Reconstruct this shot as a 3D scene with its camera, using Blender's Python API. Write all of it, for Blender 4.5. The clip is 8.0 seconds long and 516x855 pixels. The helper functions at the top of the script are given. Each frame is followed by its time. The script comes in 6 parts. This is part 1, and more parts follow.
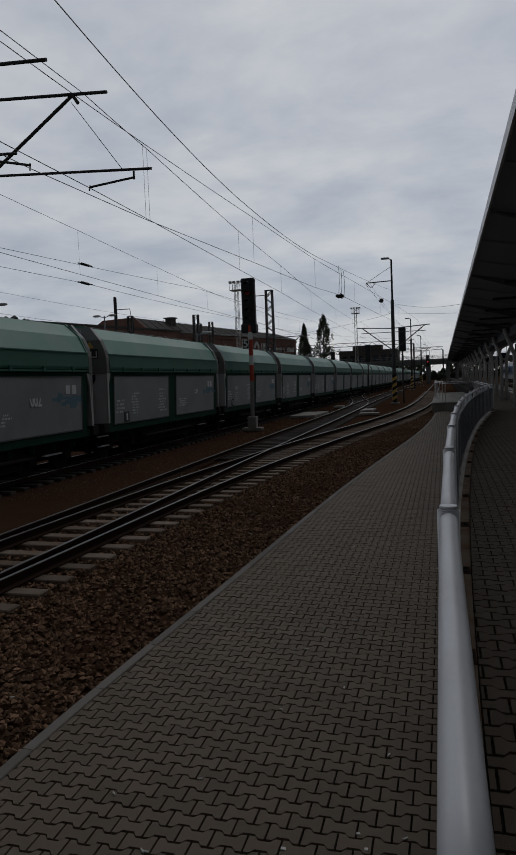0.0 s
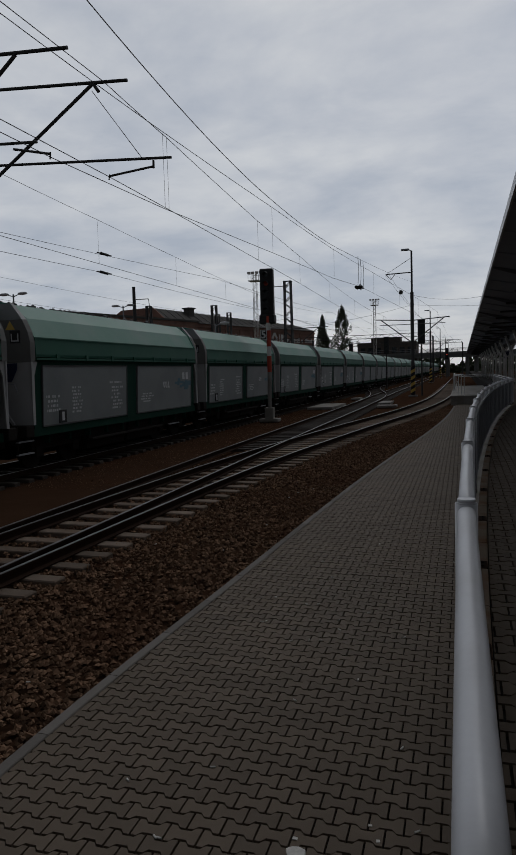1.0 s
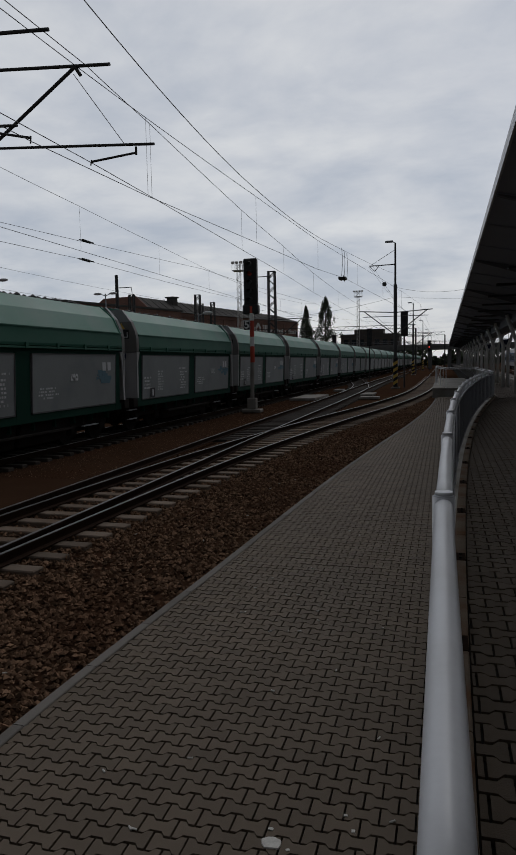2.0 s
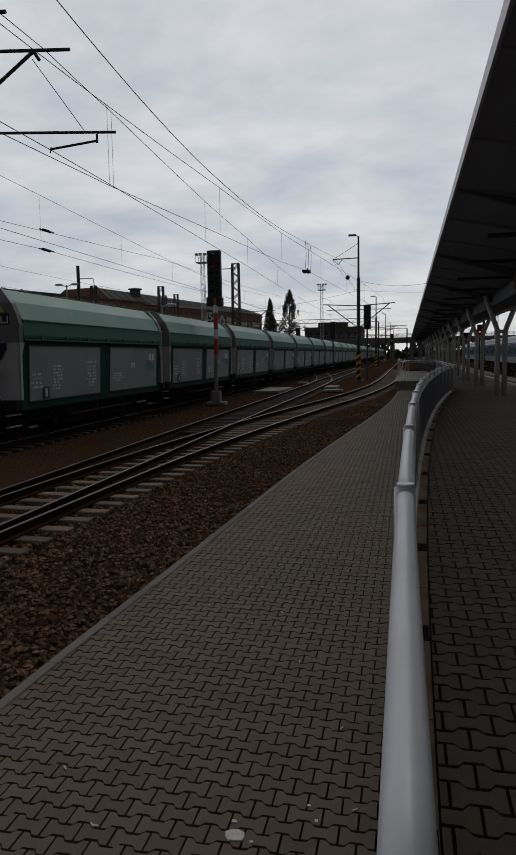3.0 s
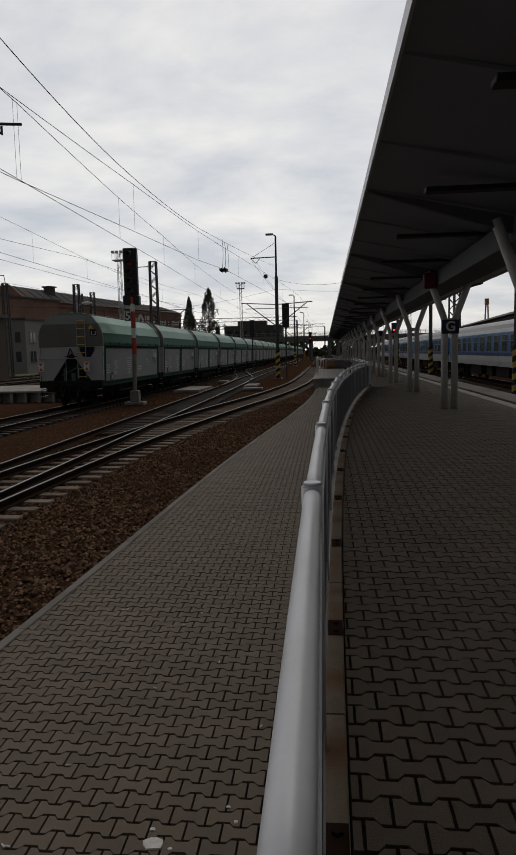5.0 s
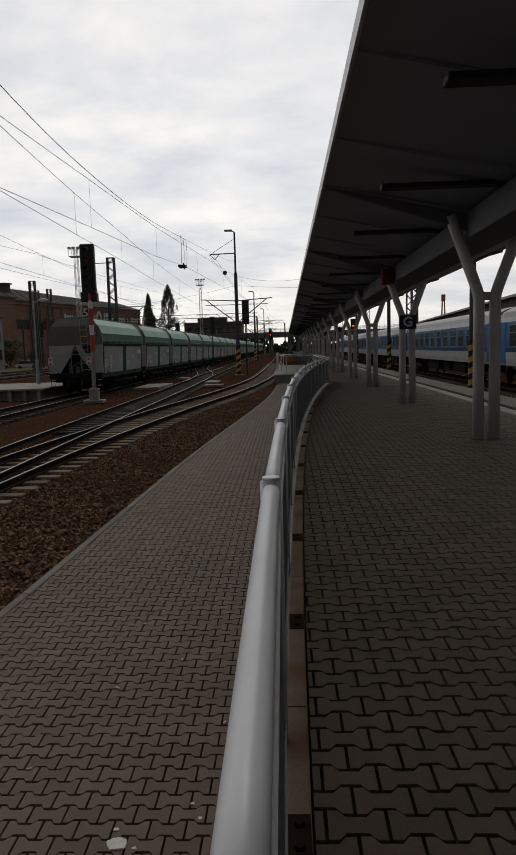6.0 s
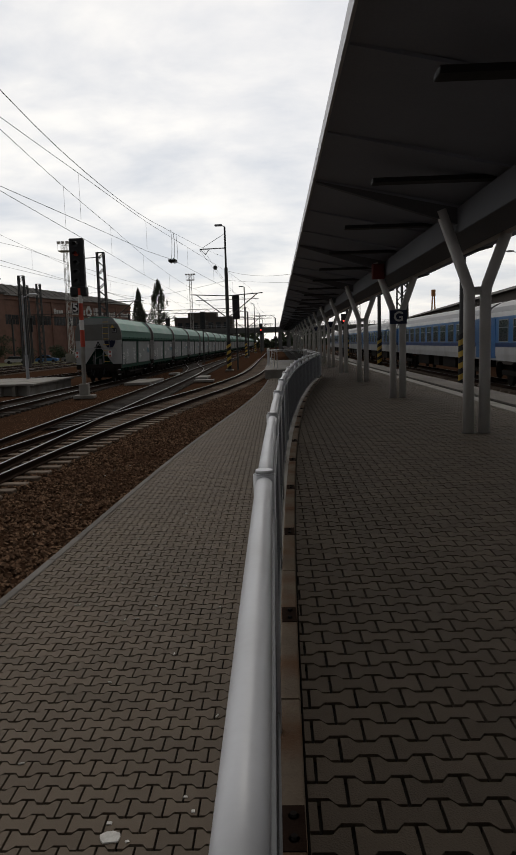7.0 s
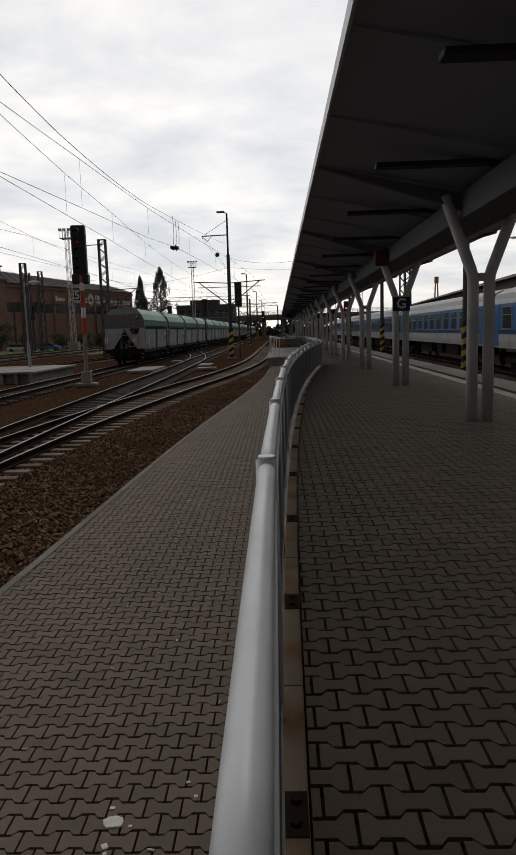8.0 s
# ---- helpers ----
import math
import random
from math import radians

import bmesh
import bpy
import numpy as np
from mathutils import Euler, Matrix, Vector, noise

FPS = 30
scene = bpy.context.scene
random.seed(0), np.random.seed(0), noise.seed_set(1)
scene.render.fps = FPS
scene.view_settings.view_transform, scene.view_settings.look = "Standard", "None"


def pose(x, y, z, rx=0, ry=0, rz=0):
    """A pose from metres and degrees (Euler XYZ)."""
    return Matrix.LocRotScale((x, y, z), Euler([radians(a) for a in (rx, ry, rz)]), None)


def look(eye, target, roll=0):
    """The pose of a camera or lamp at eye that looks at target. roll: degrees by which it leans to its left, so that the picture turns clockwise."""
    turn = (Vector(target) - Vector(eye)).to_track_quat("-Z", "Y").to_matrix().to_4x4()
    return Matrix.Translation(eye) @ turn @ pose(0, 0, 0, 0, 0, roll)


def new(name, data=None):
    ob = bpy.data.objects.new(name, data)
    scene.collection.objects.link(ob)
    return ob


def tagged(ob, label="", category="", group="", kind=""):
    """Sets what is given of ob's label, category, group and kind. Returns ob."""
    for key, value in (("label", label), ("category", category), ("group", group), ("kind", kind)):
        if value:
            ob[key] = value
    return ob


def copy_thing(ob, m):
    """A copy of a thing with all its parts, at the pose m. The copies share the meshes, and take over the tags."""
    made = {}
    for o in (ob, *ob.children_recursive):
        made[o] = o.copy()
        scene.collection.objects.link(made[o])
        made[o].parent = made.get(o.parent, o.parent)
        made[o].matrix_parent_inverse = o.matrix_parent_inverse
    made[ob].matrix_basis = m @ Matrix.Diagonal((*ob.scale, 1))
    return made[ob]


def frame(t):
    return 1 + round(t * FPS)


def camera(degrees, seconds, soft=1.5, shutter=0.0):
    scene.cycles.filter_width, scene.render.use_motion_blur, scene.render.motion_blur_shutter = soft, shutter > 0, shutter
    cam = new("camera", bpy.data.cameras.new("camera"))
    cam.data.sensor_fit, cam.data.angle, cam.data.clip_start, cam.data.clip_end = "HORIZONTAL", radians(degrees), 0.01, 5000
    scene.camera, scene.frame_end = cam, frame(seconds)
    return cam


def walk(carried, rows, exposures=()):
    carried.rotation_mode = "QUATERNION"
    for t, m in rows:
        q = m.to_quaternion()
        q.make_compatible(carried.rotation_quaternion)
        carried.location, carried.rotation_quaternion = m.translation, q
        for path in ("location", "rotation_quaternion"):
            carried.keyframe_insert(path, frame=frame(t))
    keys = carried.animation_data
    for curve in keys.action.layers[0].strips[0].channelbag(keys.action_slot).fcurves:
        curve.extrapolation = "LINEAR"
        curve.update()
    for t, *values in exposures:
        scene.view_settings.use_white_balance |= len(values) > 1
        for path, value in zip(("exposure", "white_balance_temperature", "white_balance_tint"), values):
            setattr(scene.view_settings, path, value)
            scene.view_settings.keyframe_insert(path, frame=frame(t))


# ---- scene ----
cam = camera(41.45, 8.0)
PATH = [
    (0.0, pose(-0.066, -0.130, 1.551, 86.15, 2.34, 15.16)),
    (0.5, pose(-0.067, -0.125, 1.547, 85.86, 1.88, 16.04)),
    (1.0, pose(-0.069, -0.113, 1.545, 85.46, 1.77, 16.63)),
    (1.2, pose(-0.080, -0.104, 1.540, 85.23, 1.63, 16.94)),
    (2.3, pose(-0.049, -0.076, 1.545, 84.46, 0.95, 14.07)),
    (2.5, pose(-0.046, -0.073, 1.544, 84.37, 0.90, 13.30)),
    (3.0, pose(-0.057, -0.058, 1.540, 83.96, 0.94, 12.23)),
    (3.5, pose(-0.049, -0.063, 1.550, 84.07, 0.88, 11.25)),
    (4.0, pose(-0.038, -0.060, 1.554, 83.90, 0.55, 8.31)),
    (4.5, pose(-0.030, -0.039, 1.551, 83.91, 0.63, 7.69)),
    (5.0, pose(-0.006, -0.023, 1.545, 83.71, 1.34, 5.58)),
    (6.5, pose(0.008, -0.024, 1.538, 83.19, 1.69, 1.65)),
    (7.0, pose(-0.002, -0.023, 1.532, 82.91, 1.74, 1.49)),
    (7.5, pose(-0.003, -0.005, 1.526, 82.30, 1.76, 1.55)),
    (8.0, pose(-0.003, 0.000, 1.521, 81.90, 1.80, 1.68)),
]
EXPOSURES = [(0.0, -0.84, 6150, 10), (1.2, -0.77, 6150, 10), (2.5, -0.57, 6280, 10), (3.5, -0.52, 6360, 10), (4.5, -0.36, 6560, 10), (5.2, -0.27, 6660, 10), (6.5, -0.06, 6750, 10), (8.0, -0.02, 6750, 10)]
walk(cam, PATH, EXPOSURES)

# ---- light: overcast sky, weak wide sun behind the clouds ahead ----
world = bpy.data.worlds.new("overcast_sky")
scene.world = world
world.use_nodes = True
wn = world.node_tree
wn.nodes.clear()


def wnode(kind, **props):
    n = wn.nodes.new(kind)
    for k, v in props.items():
        n.inputs[k.replace("_", " ")].default_value = v
    return n


w_out = wn.nodes.new("ShaderNodeOutputWorld")
w_bg = wn.nodes.new("ShaderNodeBackground")
w_sky = wn.nodes.new("ShaderNodeTexSky")
w_sky.sky_type = "NISHITA"
w_sky.sun_disc = False
w_sky.sun_elevation = radians(38)
w_sky.sun_rotation = radians(12)
w_tc = wn.nodes.new("ShaderNodeTexCoord")
# the cloud deck is a flat layer: directions are divided by their height, so it crowds toward the horizon
w_sep = wn.nodes.new("ShaderNodeSeparateXYZ")
w_rise = wn.nodes.new("ShaderNodeMath")
w_rise.operation = "MAXIMUM"
w_rise.inputs[1].default_value = 0.0
w_lift = wn.nodes.new("ShaderNodeMath")
w_lift.inputs[1].default_value = 0.2
w_div = wn.nodes.new("ShaderNodeVectorMath")
w_div.operation = "DIVIDE"
w_comb = wn.nodes.new("ShaderNodeCombineXYZ")
w_comb.inputs["Z"].default_value = 1.0
w_map = wn.nodes.new("ShaderNodeMapping")
w_map.inputs["Location"].default_value = (0.35, 0.9, 0.0)
w_map.inputs["Scale"].default_value = (1.1, 1.35, 0.0)
w_noise = wnode("ShaderNodeTexNoise", Scale=1.1, Detail=8.0, Roughness=0.56, Distortion=0.25)
w_noise2 = wnode("ShaderNodeTexNoise", Scale=3.6, Detail=5.0, Roughness=0.55, Distortion=0.3)
w_add = wn.nodes.new("ShaderNodeMath")
w_add.operation = "MULTIPLY_ADD"
w_add.inputs[1].default_value = 0.35
w_ramp = wn.nodes.new("ShaderNodeValToRGB")
w_ramp.color_ramp.elements[0].position, w_ramp.color_ramp.elements[0].color = 0.5, (6.9, 7.35, 8.1, 1)
w_ramp.color_ramp.elements[1].position, w_ramp.color_ramp.elements[1].color = 0.86, (11.4, 11.25, 10.9, 1)
mid = w_ramp.color_ramp.elements.new(0.67)
mid.color = (8.9, 9.05, 9.35, 1)
w_mix = wn.nodes.new("ShaderNodeMix")
w_mix.data_type = "RGBA"
w_mix.inputs["Factor"].default_value = 0.9
wn.links.new(w_tc.outputs["Generated"], w_sep.inputs["Vector"])
wn.links.new(w_sep.outputs["Z"], w_rise.inputs[0])
wn.links.new(w_rise.outputs["Value"], w_lift.inputs[0])
wn.links.new(w_lift.outputs["Value"], w_comb.inputs["X"])
wn.links.new(w_lift.outputs["Value"], w_comb.inputs["Y"])
wn.links.new(w_tc.outputs["Generated"], w_div.inputs[0])
wn.links.new(w_comb.outputs["Vector"], w_div.inputs[1])
wn.links.new(w_div.outputs["Vector"], w_map.inputs["Vector"])
wn.links.new(w_map.outputs["Vector"], w_noise.inputs["Vector"])
wn.links.new(w_map.outputs["Vector"], w_noise2.inputs["Vector"])
wn.links.new(w_noise2.outputs["Fac"], w_add.inputs[0])
wn.links.new(w_noise.outputs["Fac"], w_add.inputs[2])
wn.links.new(w_add.outputs["Value"], w_ramp.inputs["Fac"])
wn.links.new(w_sky.outputs["Color"], w_mix.inputs["A"])
wn.links.new(w_ramp.outputs["Color"], w_mix.inputs["B"])
wn.links.new(w_mix.outputs["Result"], w_bg.inputs["Color"])
w_bg.inputs["Strength"].default_value = 0.1
# brighter cloud around the veiled sun ahead; unseen sky behind dimmed to darken the ground
w_dot = wn.nodes.new("ShaderNodeVectorMath")
w_dot.operation = "DOT_PRODUCT"
w_dot.inputs[1].default_value = Vector((-0.4, 0.87, 0.24)).normalized()
w_rng = wn.nodes.new("ShaderNodeMapRange")
w_rng.interpolation_type = "SMOOTHSTEP"
for key, value in (("From Min", 0.12), ("From Max", 0.84), ("To Min", 0.19), ("To Max", 1.0)):
    w_rng.inputs[key].default_value = value
w_glow = wn.nodes.new("ShaderNodeMix")
w_glow.data_type, w_glow.blend_type = "RGBA", "MULTIPLY"
w_glow.inputs["Factor"].default_value = 1.0
wn.links.new(w_tc.outputs["Generated"], w_dot.inputs[0])
wn.links.new(w_dot.outputs["Value"], w_rng.inputs["Value"])
wn.links.new(w_mix.outputs["Result"], w_glow.inputs["A"])
wn.links.new(w_rng.outputs["Result"], w_glow.inputs["B"])
wn.links.new(w_glow.outputs["Result"], w_bg.inputs["Color"])
wn.links.new(w_bg.outputs["Background"], w_out.inputs["Surface"])

sun = new("sun", bpy.data.lights.new("sun", "SUN"))
sun.data.energy, sun.data.angle, sun.data.color = 0.7, radians(25), (1.0, 0.96, 0.9)
sun.matrix_world = look((0, 0, 50), (-8, -38, 12))


# ---- materials ----
def mat(name, base, rough=0.8, metal=0.0, vary=0.25, scale=6.0, fine=60.0, bump=0.15, tint=None, tint_amount=0.0, tint_scale=1.5, per_piece=0.0, island=0.0, gloss=None):
    """A surface with two scales of variation, stains in the tint colour, and fine relief."""
    m = bpy.data.materials.new(name)
    m.use_nodes = True
    nt = m.node_tree
    b = nt.nodes["Principled BSDF"]
    b.inputs["Roughness"].default_value = rough
    b.inputs["Metallic"].default_value = metal
    b.inputs["Specular IOR Level"].default_value = gloss if gloss is not None else (0.08 if rough >= 0.8 else 0.4)
    tc = nt.nodes.new("ShaderNodeTexCoord")

    def noise_node(sc, detail=5.0):
        n = nt.nodes.new("ShaderNodeTexNoise")
        n.inputs["Scale"].default_value, n.inputs["Detail"].default_value = sc, detail
        nt.links.new(tc.outputs["Object"], n.inputs["Vector"])
        return n.outputs["Fac"]

    def math_node(op, a, c):
        n = nt.nodes.new("ShaderNodeMath")
        n.operation = op
        for k, v in enumerate((a, c)):
            if isinstance(v, (int, float)):
                n.inputs[k].default_value = v
            else:
                nt.links.new(v, n.inputs[k])
        return n.outputs[0]

    n1, n2 = noise_node(scale), noise_node(fine, 3.0)
    f = math_node("ADD", math_node("MULTIPLY", n1, 1.2 * vary), math_node("MULTIPLY", n2, 0.8 * vary))
    f = math_node("ADD", f, 1.0 - vary)
    if per_piece or island:
        if island:
            g = nt.nodes.new("ShaderNodeNewGeometry").outputs["Random Per Island"]
        else:
            g = nt.nodes.new("ShaderNodeObjectInfo").outputs["Random"]
        amount = per_piece or island
        f = math_node("MULTIPLY", f, math_node("ADD", math_node("MULTIPLY", g, 2 * amount), 1 - amount))
    mul = nt.nodes.new("ShaderNodeMix")
    mul.data_type, mul.blend_type = "RGBA", "MULTIPLY"
    mul.inputs["Factor"].default_value = 1.0
    mul.inputs["A"].default_value = (*base, 1)
    nt.links.new(f, mul.inputs["B"])
    col = mul.outputs["Result"]
    if tint:
        n3 = noise_node(tint_scale, 6.0)
        mr = nt.nodes.new("ShaderNodeMapRange")
        mr.inputs["From Min"].default_value, mr.inputs["From Max"].default_value = 0.48, 0.68
        mr.inputs["To Max"].default_value = tint_amount
        nt.links.new(n3, mr.inputs["Value"])
        mx = nt.nodes.new("ShaderNodeMix")
        mx.data_type = "RGBA"
        mx.inputs["B"].default_value = (*tint, 1)
        nt.links.new(mr.outputs["Result"], mx.inputs["Factor"])
        nt.links.new(col, mx.inputs["A"])
        col = mx.outputs["Result"]
    nt.links.new(col, b.inputs["Base Color"])
    rr = math_node("ADD", math_node("MULTIPLY", n1, 0.2), rough - 0.1)
    nt.links.new(rr, b.inputs["Roughness"])
    if bump:
        bp = nt.nodes.new("ShaderNodeBump")
        bp.inputs["Strength"].default_value, bp.inputs["Distance"].default_value = bump, 0.01
        nt.links.new(n2, bp.inputs["Height"])
        nt.links.new(bp.outputs["Normal"], b.inputs["Normal"])
    return m


def glow(name, color, strength):
    m = bpy.data.materials.new(name)
    m.use_nodes = True
    b = m.node_tree.nodes["Principled BSDF"]
    b.inputs["Base Color"].default_value = (*color, 1)
    b.inputs["Emission Color"].default_value = (*color, 1)
    b.inputs["Emission Strength"].default_value = strength
    return m


M = {}
M["soil"] = mat("brown_ballast_soil", (0.05, 0.027, 0.0165), 0.95, gloss=0.0, vary=0.5, scale=1.2, fine=25, bump=0.6, tint=(0.055, 0.026, 0.015), tint_amount=0.6, tint_scale=0.35)
M["stone"] = mat("ballast_stone", (0.165, 0.1, 0.063), 0.95, gloss=0.02, vary=0.4, scale=9, fine=70, bump=0.4, tint=(0.105, 0.052, 0.031), tint_amount=0.6, tint_scale=0.5, island=0.75)
M["paver"] = mat("brown_grey_concrete_paver", (0.123, 0.094, 0.068), 0.83, gloss=0.28, vary=0.3, scale=2.0, fine=140, bump=0.35, tint=(0.098, 0.077, 0.058), tint_amount=0.55, tint_scale=0.5, island=0.13)
M["paver_piece"] = mat("brown_grey_paver_piece", (0.123, 0.094, 0.068), 0.83, gloss=0.28, vary=0.3, scale=2.0, fine=140, bump=0.35, tint=(0.098, 0.077, 0.058), tint_amount=0.55, tint_scale=0.5, per_piece=0.13)
M["joint"] = mat("sandy_dark_joint", (0.016, 0.013, 0.011), 0.98, vary=0.4, scale=4, fine=90, bump=0.3)
M["kerb"] = mat("concrete_kerb", (0.17, 0.155, 0.14), 0.9, vary=0.35, scale=3, fine=80, bump=0.4, per_piece=0.12)
M["concrete"] = mat("weathered_concrete", (0.3, 0.285, 0.26), 0.9, vary=0.3, scale=2, fine=50, bump=0.3, tint=(0.16, 0.14, 0.12), tint_amount=0.7, tint_scale=1.1)
M["curb"] = mat("stained_curb_concrete", (0.2, 0.155, 0.115), 0.85, vary=0.4, scale=6, fine=90, bump=0.4, tint=(0.15, 0.065, 0.025), tint_amount=0.85, tint_scale=2.6)
M["sleeper"] = mat("dusty_sleeper", (0.165, 0.128, 0.1), 0.92, vary=0.4, scale=5, fine=60, bump=0.4, tint=(0.14, 0.09, 0.06), tint_amount=0.6, tint_scale=2.5, per_piece=0.35)
M["railside"] = mat("rusty_rail", (0.03, 0.018, 0.013), 0.9, gloss=0.02, vary=0.4, scale=8, fine=90, bump=0.3)
M["railtop"] = mat("polished_rail_head", (0.2, 0.19, 0.185), 0.4, metal=1.0, vary=0.2, scale=3, fine=60, bump=0.03)
M["white_steel"] = mat("painted_white_steel", (0.62, 0.62, 0.64), 0.4, vary=0.1, scale=4, fine=50, bump=0.05, tint=(0.42, 0.41, 0.4), tint_amount=0.35, tint_scale=3)
M["grey_steel"] = mat("galvanised_grey_steel", (0.3, 0.31, 0.33), 0.5, metal=0.3, vary=0.2, scale=8, fine=80, bump=0.08)
M["panel_grey"] = mat("grey_fence_paint", (0.22, 0.225, 0.235), 0.55, vary=0.2, scale=6, fine=80, bump=0.06)
M["column"] = mat("pale_grey_column_paint", (0.62, 0.6, 0.58), 0.55, vary=0.14, scale=3, fine=40, bump=0.06, tint=(0.28, 0.26, 0.24), tint_amount=0.5, tint_scale=1.5)
M["canopy"] = mat("dark_canopy_sheet", (0.26, 0.29, 0.35), 0.7, vary=0.2, scale=2, fine=30, bump=0.08)
M["canopy_beam"] = mat("grey_canopy_beam", (0.12, 0.125, 0.14), 0.7, vary=0.2, scale=3, fine=40, bump=0.08)
M["fascia"] = mat("aluminium_fascia", (0.55, 0.55, 0.56), 0.45, metal=0.3, vary=0.12, scale=3, fine=40, bump=0.05)
M["dark_steel"] = mat("dark_grey_mast_steel", (0.06, 0.06, 0.06), 0.7, vary=0.25, scale=5, fine=60, bump=0.1)
M["black"] = mat("black_painted_metal", (0.018, 0.018, 0.02), 0.6, vary=0.2, scale=5, fine=60, bump=0.08)
M["wire"] = mat("oxidised_wire", (0.05, 0.05, 0.052), 0.6, vary=0.1, bump=0)
M["red"] = mat("red_band_paint", (0.5, 0.07, 0.04), 0.6, vary=0.2, scale=6, fine=60, bump=0.1)
M["white"] = mat("white_band_paint", (0.75, 0.74, 0.71), 0.6, vary=0.15, scale=6, fine=60, bump=0.1)
M["yellow"] = mat("yellow_band_paint", (0.6, 0.4, 0.08), 0.6, vary=0.2, scale=6, fine=60, bump=0.1)
M["green"] = mat("faded_green_wagon_paint", (0.013, 0.105, 0.066), 0.7, vary=0.22, scale=1.5, fine=30, bump=0.1, tint=(0.025, 0.12, 0.08), tint_amount=0.6, tint_scale=0.8)
# pale lid green, its colour greyed to help suggest reflected sky
M["green_light"] = mat("sky_paled_green_roof", (0.065, 0.215, 0.155), 0.54, gloss=0.45, vary=0.25, scale=1.2, fine=25, bump=0.1, tint=(0.13, 0.23, 0.19), tint_amount=0.7, tint_scale=0.6)
M["green_dark"] = mat("dark_green_frame_paint", (0.009, 0.045, 0.03), 0.8, vary=0.25, scale=3, fine=40, bump=0.1)
M["hopper"] = mat("dusty_grey_hopper_panel", (0.24, 0.255, 0.255), 0.6, gloss=0.4, vary=0.25, scale=1.0, fine=30, bump=0.1, tint=(0.16, 0.175, 0.18), tint_amount=0.6, tint_scale=0.7)
M["hopper_dark"] = mat("sooty_grey_hopper_steel", (0.1, 0.1, 0.102), 0.75, vary=0.3, scale=1.5, fine=30, bump=0.12, tint=(0.06, 0.055, 0.05), tint_amount=0.6, tint_scale=1.2)
# hopper grey lightened for the wagon ends, which face away from the light
M["end_pale"] = mat("lightened_grey_end", (0.4, 0.4, 0.4), 0.7, vary=0.25, scale=1.2, fine=30, bump=0.1, tint=(0.26, 0.25, 0.24), tint_amount=0.6, tint_scale=1.0)
M["end_hood"] = mat("dusty_grey_end_hood", (0.145, 0.145, 0.138), 0.75, vary=0.3, scale=1.5, fine=30, bump=0.12, tint=(0.12, 0.11, 0.1), tint_amount=0.6, tint_scale=1.2)
# base red of a dim reflection, put into a solid block
M["reflection_red"] = mat("dull_red_reflection", (0.15, 0.02, 0.018), 0.6, vary=0.2, scale=6, fine=60, bump=0.1)
M["bogie"] = mat("black_brown_bogie", (0.022, 0.019, 0.017), 0.9, vary=0.4, scale=5, fine=60, bump=0.3)
M["letter"] = mat("stencilled_white_letter", (0.6, 0.61, 0.62), 0.7, vary=0.3, scale=9, fine=60, bump=0)
M["brick"] = mat("old_red_brick", (0.3, 0.178, 0.14), 0.95, vary=0.4, scale=0.8, fine=14, bump=0.3, tint=(0.19, 0.115, 0.09), tint_amount=0.6, tint_scale=0.25)
M["slate"] = mat("grey_roofing", (0.11, 0.105, 0.1), 0.9, vary=0.35, scale=0.6, fine=9, bump=0.2, tint=(0.16, 0.145, 0.13), tint_amount=0.4, tint_scale=0.2)
M["glass_dark"] = mat("dusty_window_glass", (0.03, 0.036, 0.04), 0.12, vary=0.2, scale=3, fine=20, bump=0.02)
M["leaf"] = mat("dark_foliage", (0.095, 0.115, 0.075), 0.8, vary=0.4, scale=1.5, fine=12, bump=0.0, island=0.45)
M["bark"] = mat("bark", (0.08, 0.06, 0.045), 0.95, vary=0.4, scale=8, fine=40, bump=0.4)
M["grass"] = mat("dry_weeds", (0.11, 0.11, 0.05), 0.9, vary=0.5, scale=2, fine=15, bump=0.3, tint=(0.2, 0.17, 0.09), tint_amount=0.6, tint_scale=0.3)
M["coach_blue"] = mat("coach_blue_paint", (0.05, 0.17, 0.4), 0.35, vary=0.12, scale=2, fine=30, bump=0.04)
M["coach_navy"] = mat("coach_navy_band", (0.02, 0.05, 0.16), 0.35, vary=0.12, scale=2, fine=30, bump=0.04)
M["coach_white"] = mat("coach_dirty_white", (0.5, 0.5, 0.5), 0.45, vary=0.2, scale=1.5, fine=30, bump=0.04, tint=(0.36, 0.34, 0.32), tint_amount=0.5, tint_scale=0.8)
M["coach_roof"] = mat("grey_coach_roof", (0.22, 0.22, 0.225), 0.55, vary=0.2, scale=1.5, fine=30, bump=0.05, tint=(0.2, 0.19, 0.18), tint_amount=0.5, tint_scale=0.7)
M["sign_blue"] = mat("dark_blue_sign", (0.012, 0.018, 0.06), 0.4, vary=0.1, bump=0.02)
M["sign_white"] = mat("white_sign_face", (0.7, 0.7, 0.7), 0.5, vary=0.05, bump=0.0)
M["red_glow"] = glow("red_signal_lens", (1.0, 0.06, 0.04), 3.0)
M["orange"] = mat("orange_crane_paint", (0.5, 0.22, 0.08), 0.6, vary=0.2, bump=0.05)
M["oily_sleeper"] = mat("oily_dark_sleeper", (0.06, 0.05, 0.043), 0.9, vary=0.4, scale=5, fine=60, bump=0.4, per_piece=0.2)
M["stripe"] = mat("worn_pale_stripe", (0.36, 0.34, 0.31), 0.85, vary=0.3, scale=2, fine=40, bump=0.2, tint=(0.2, 0.18, 0.16), tint_amount=0.7, tint_scale=0.8)
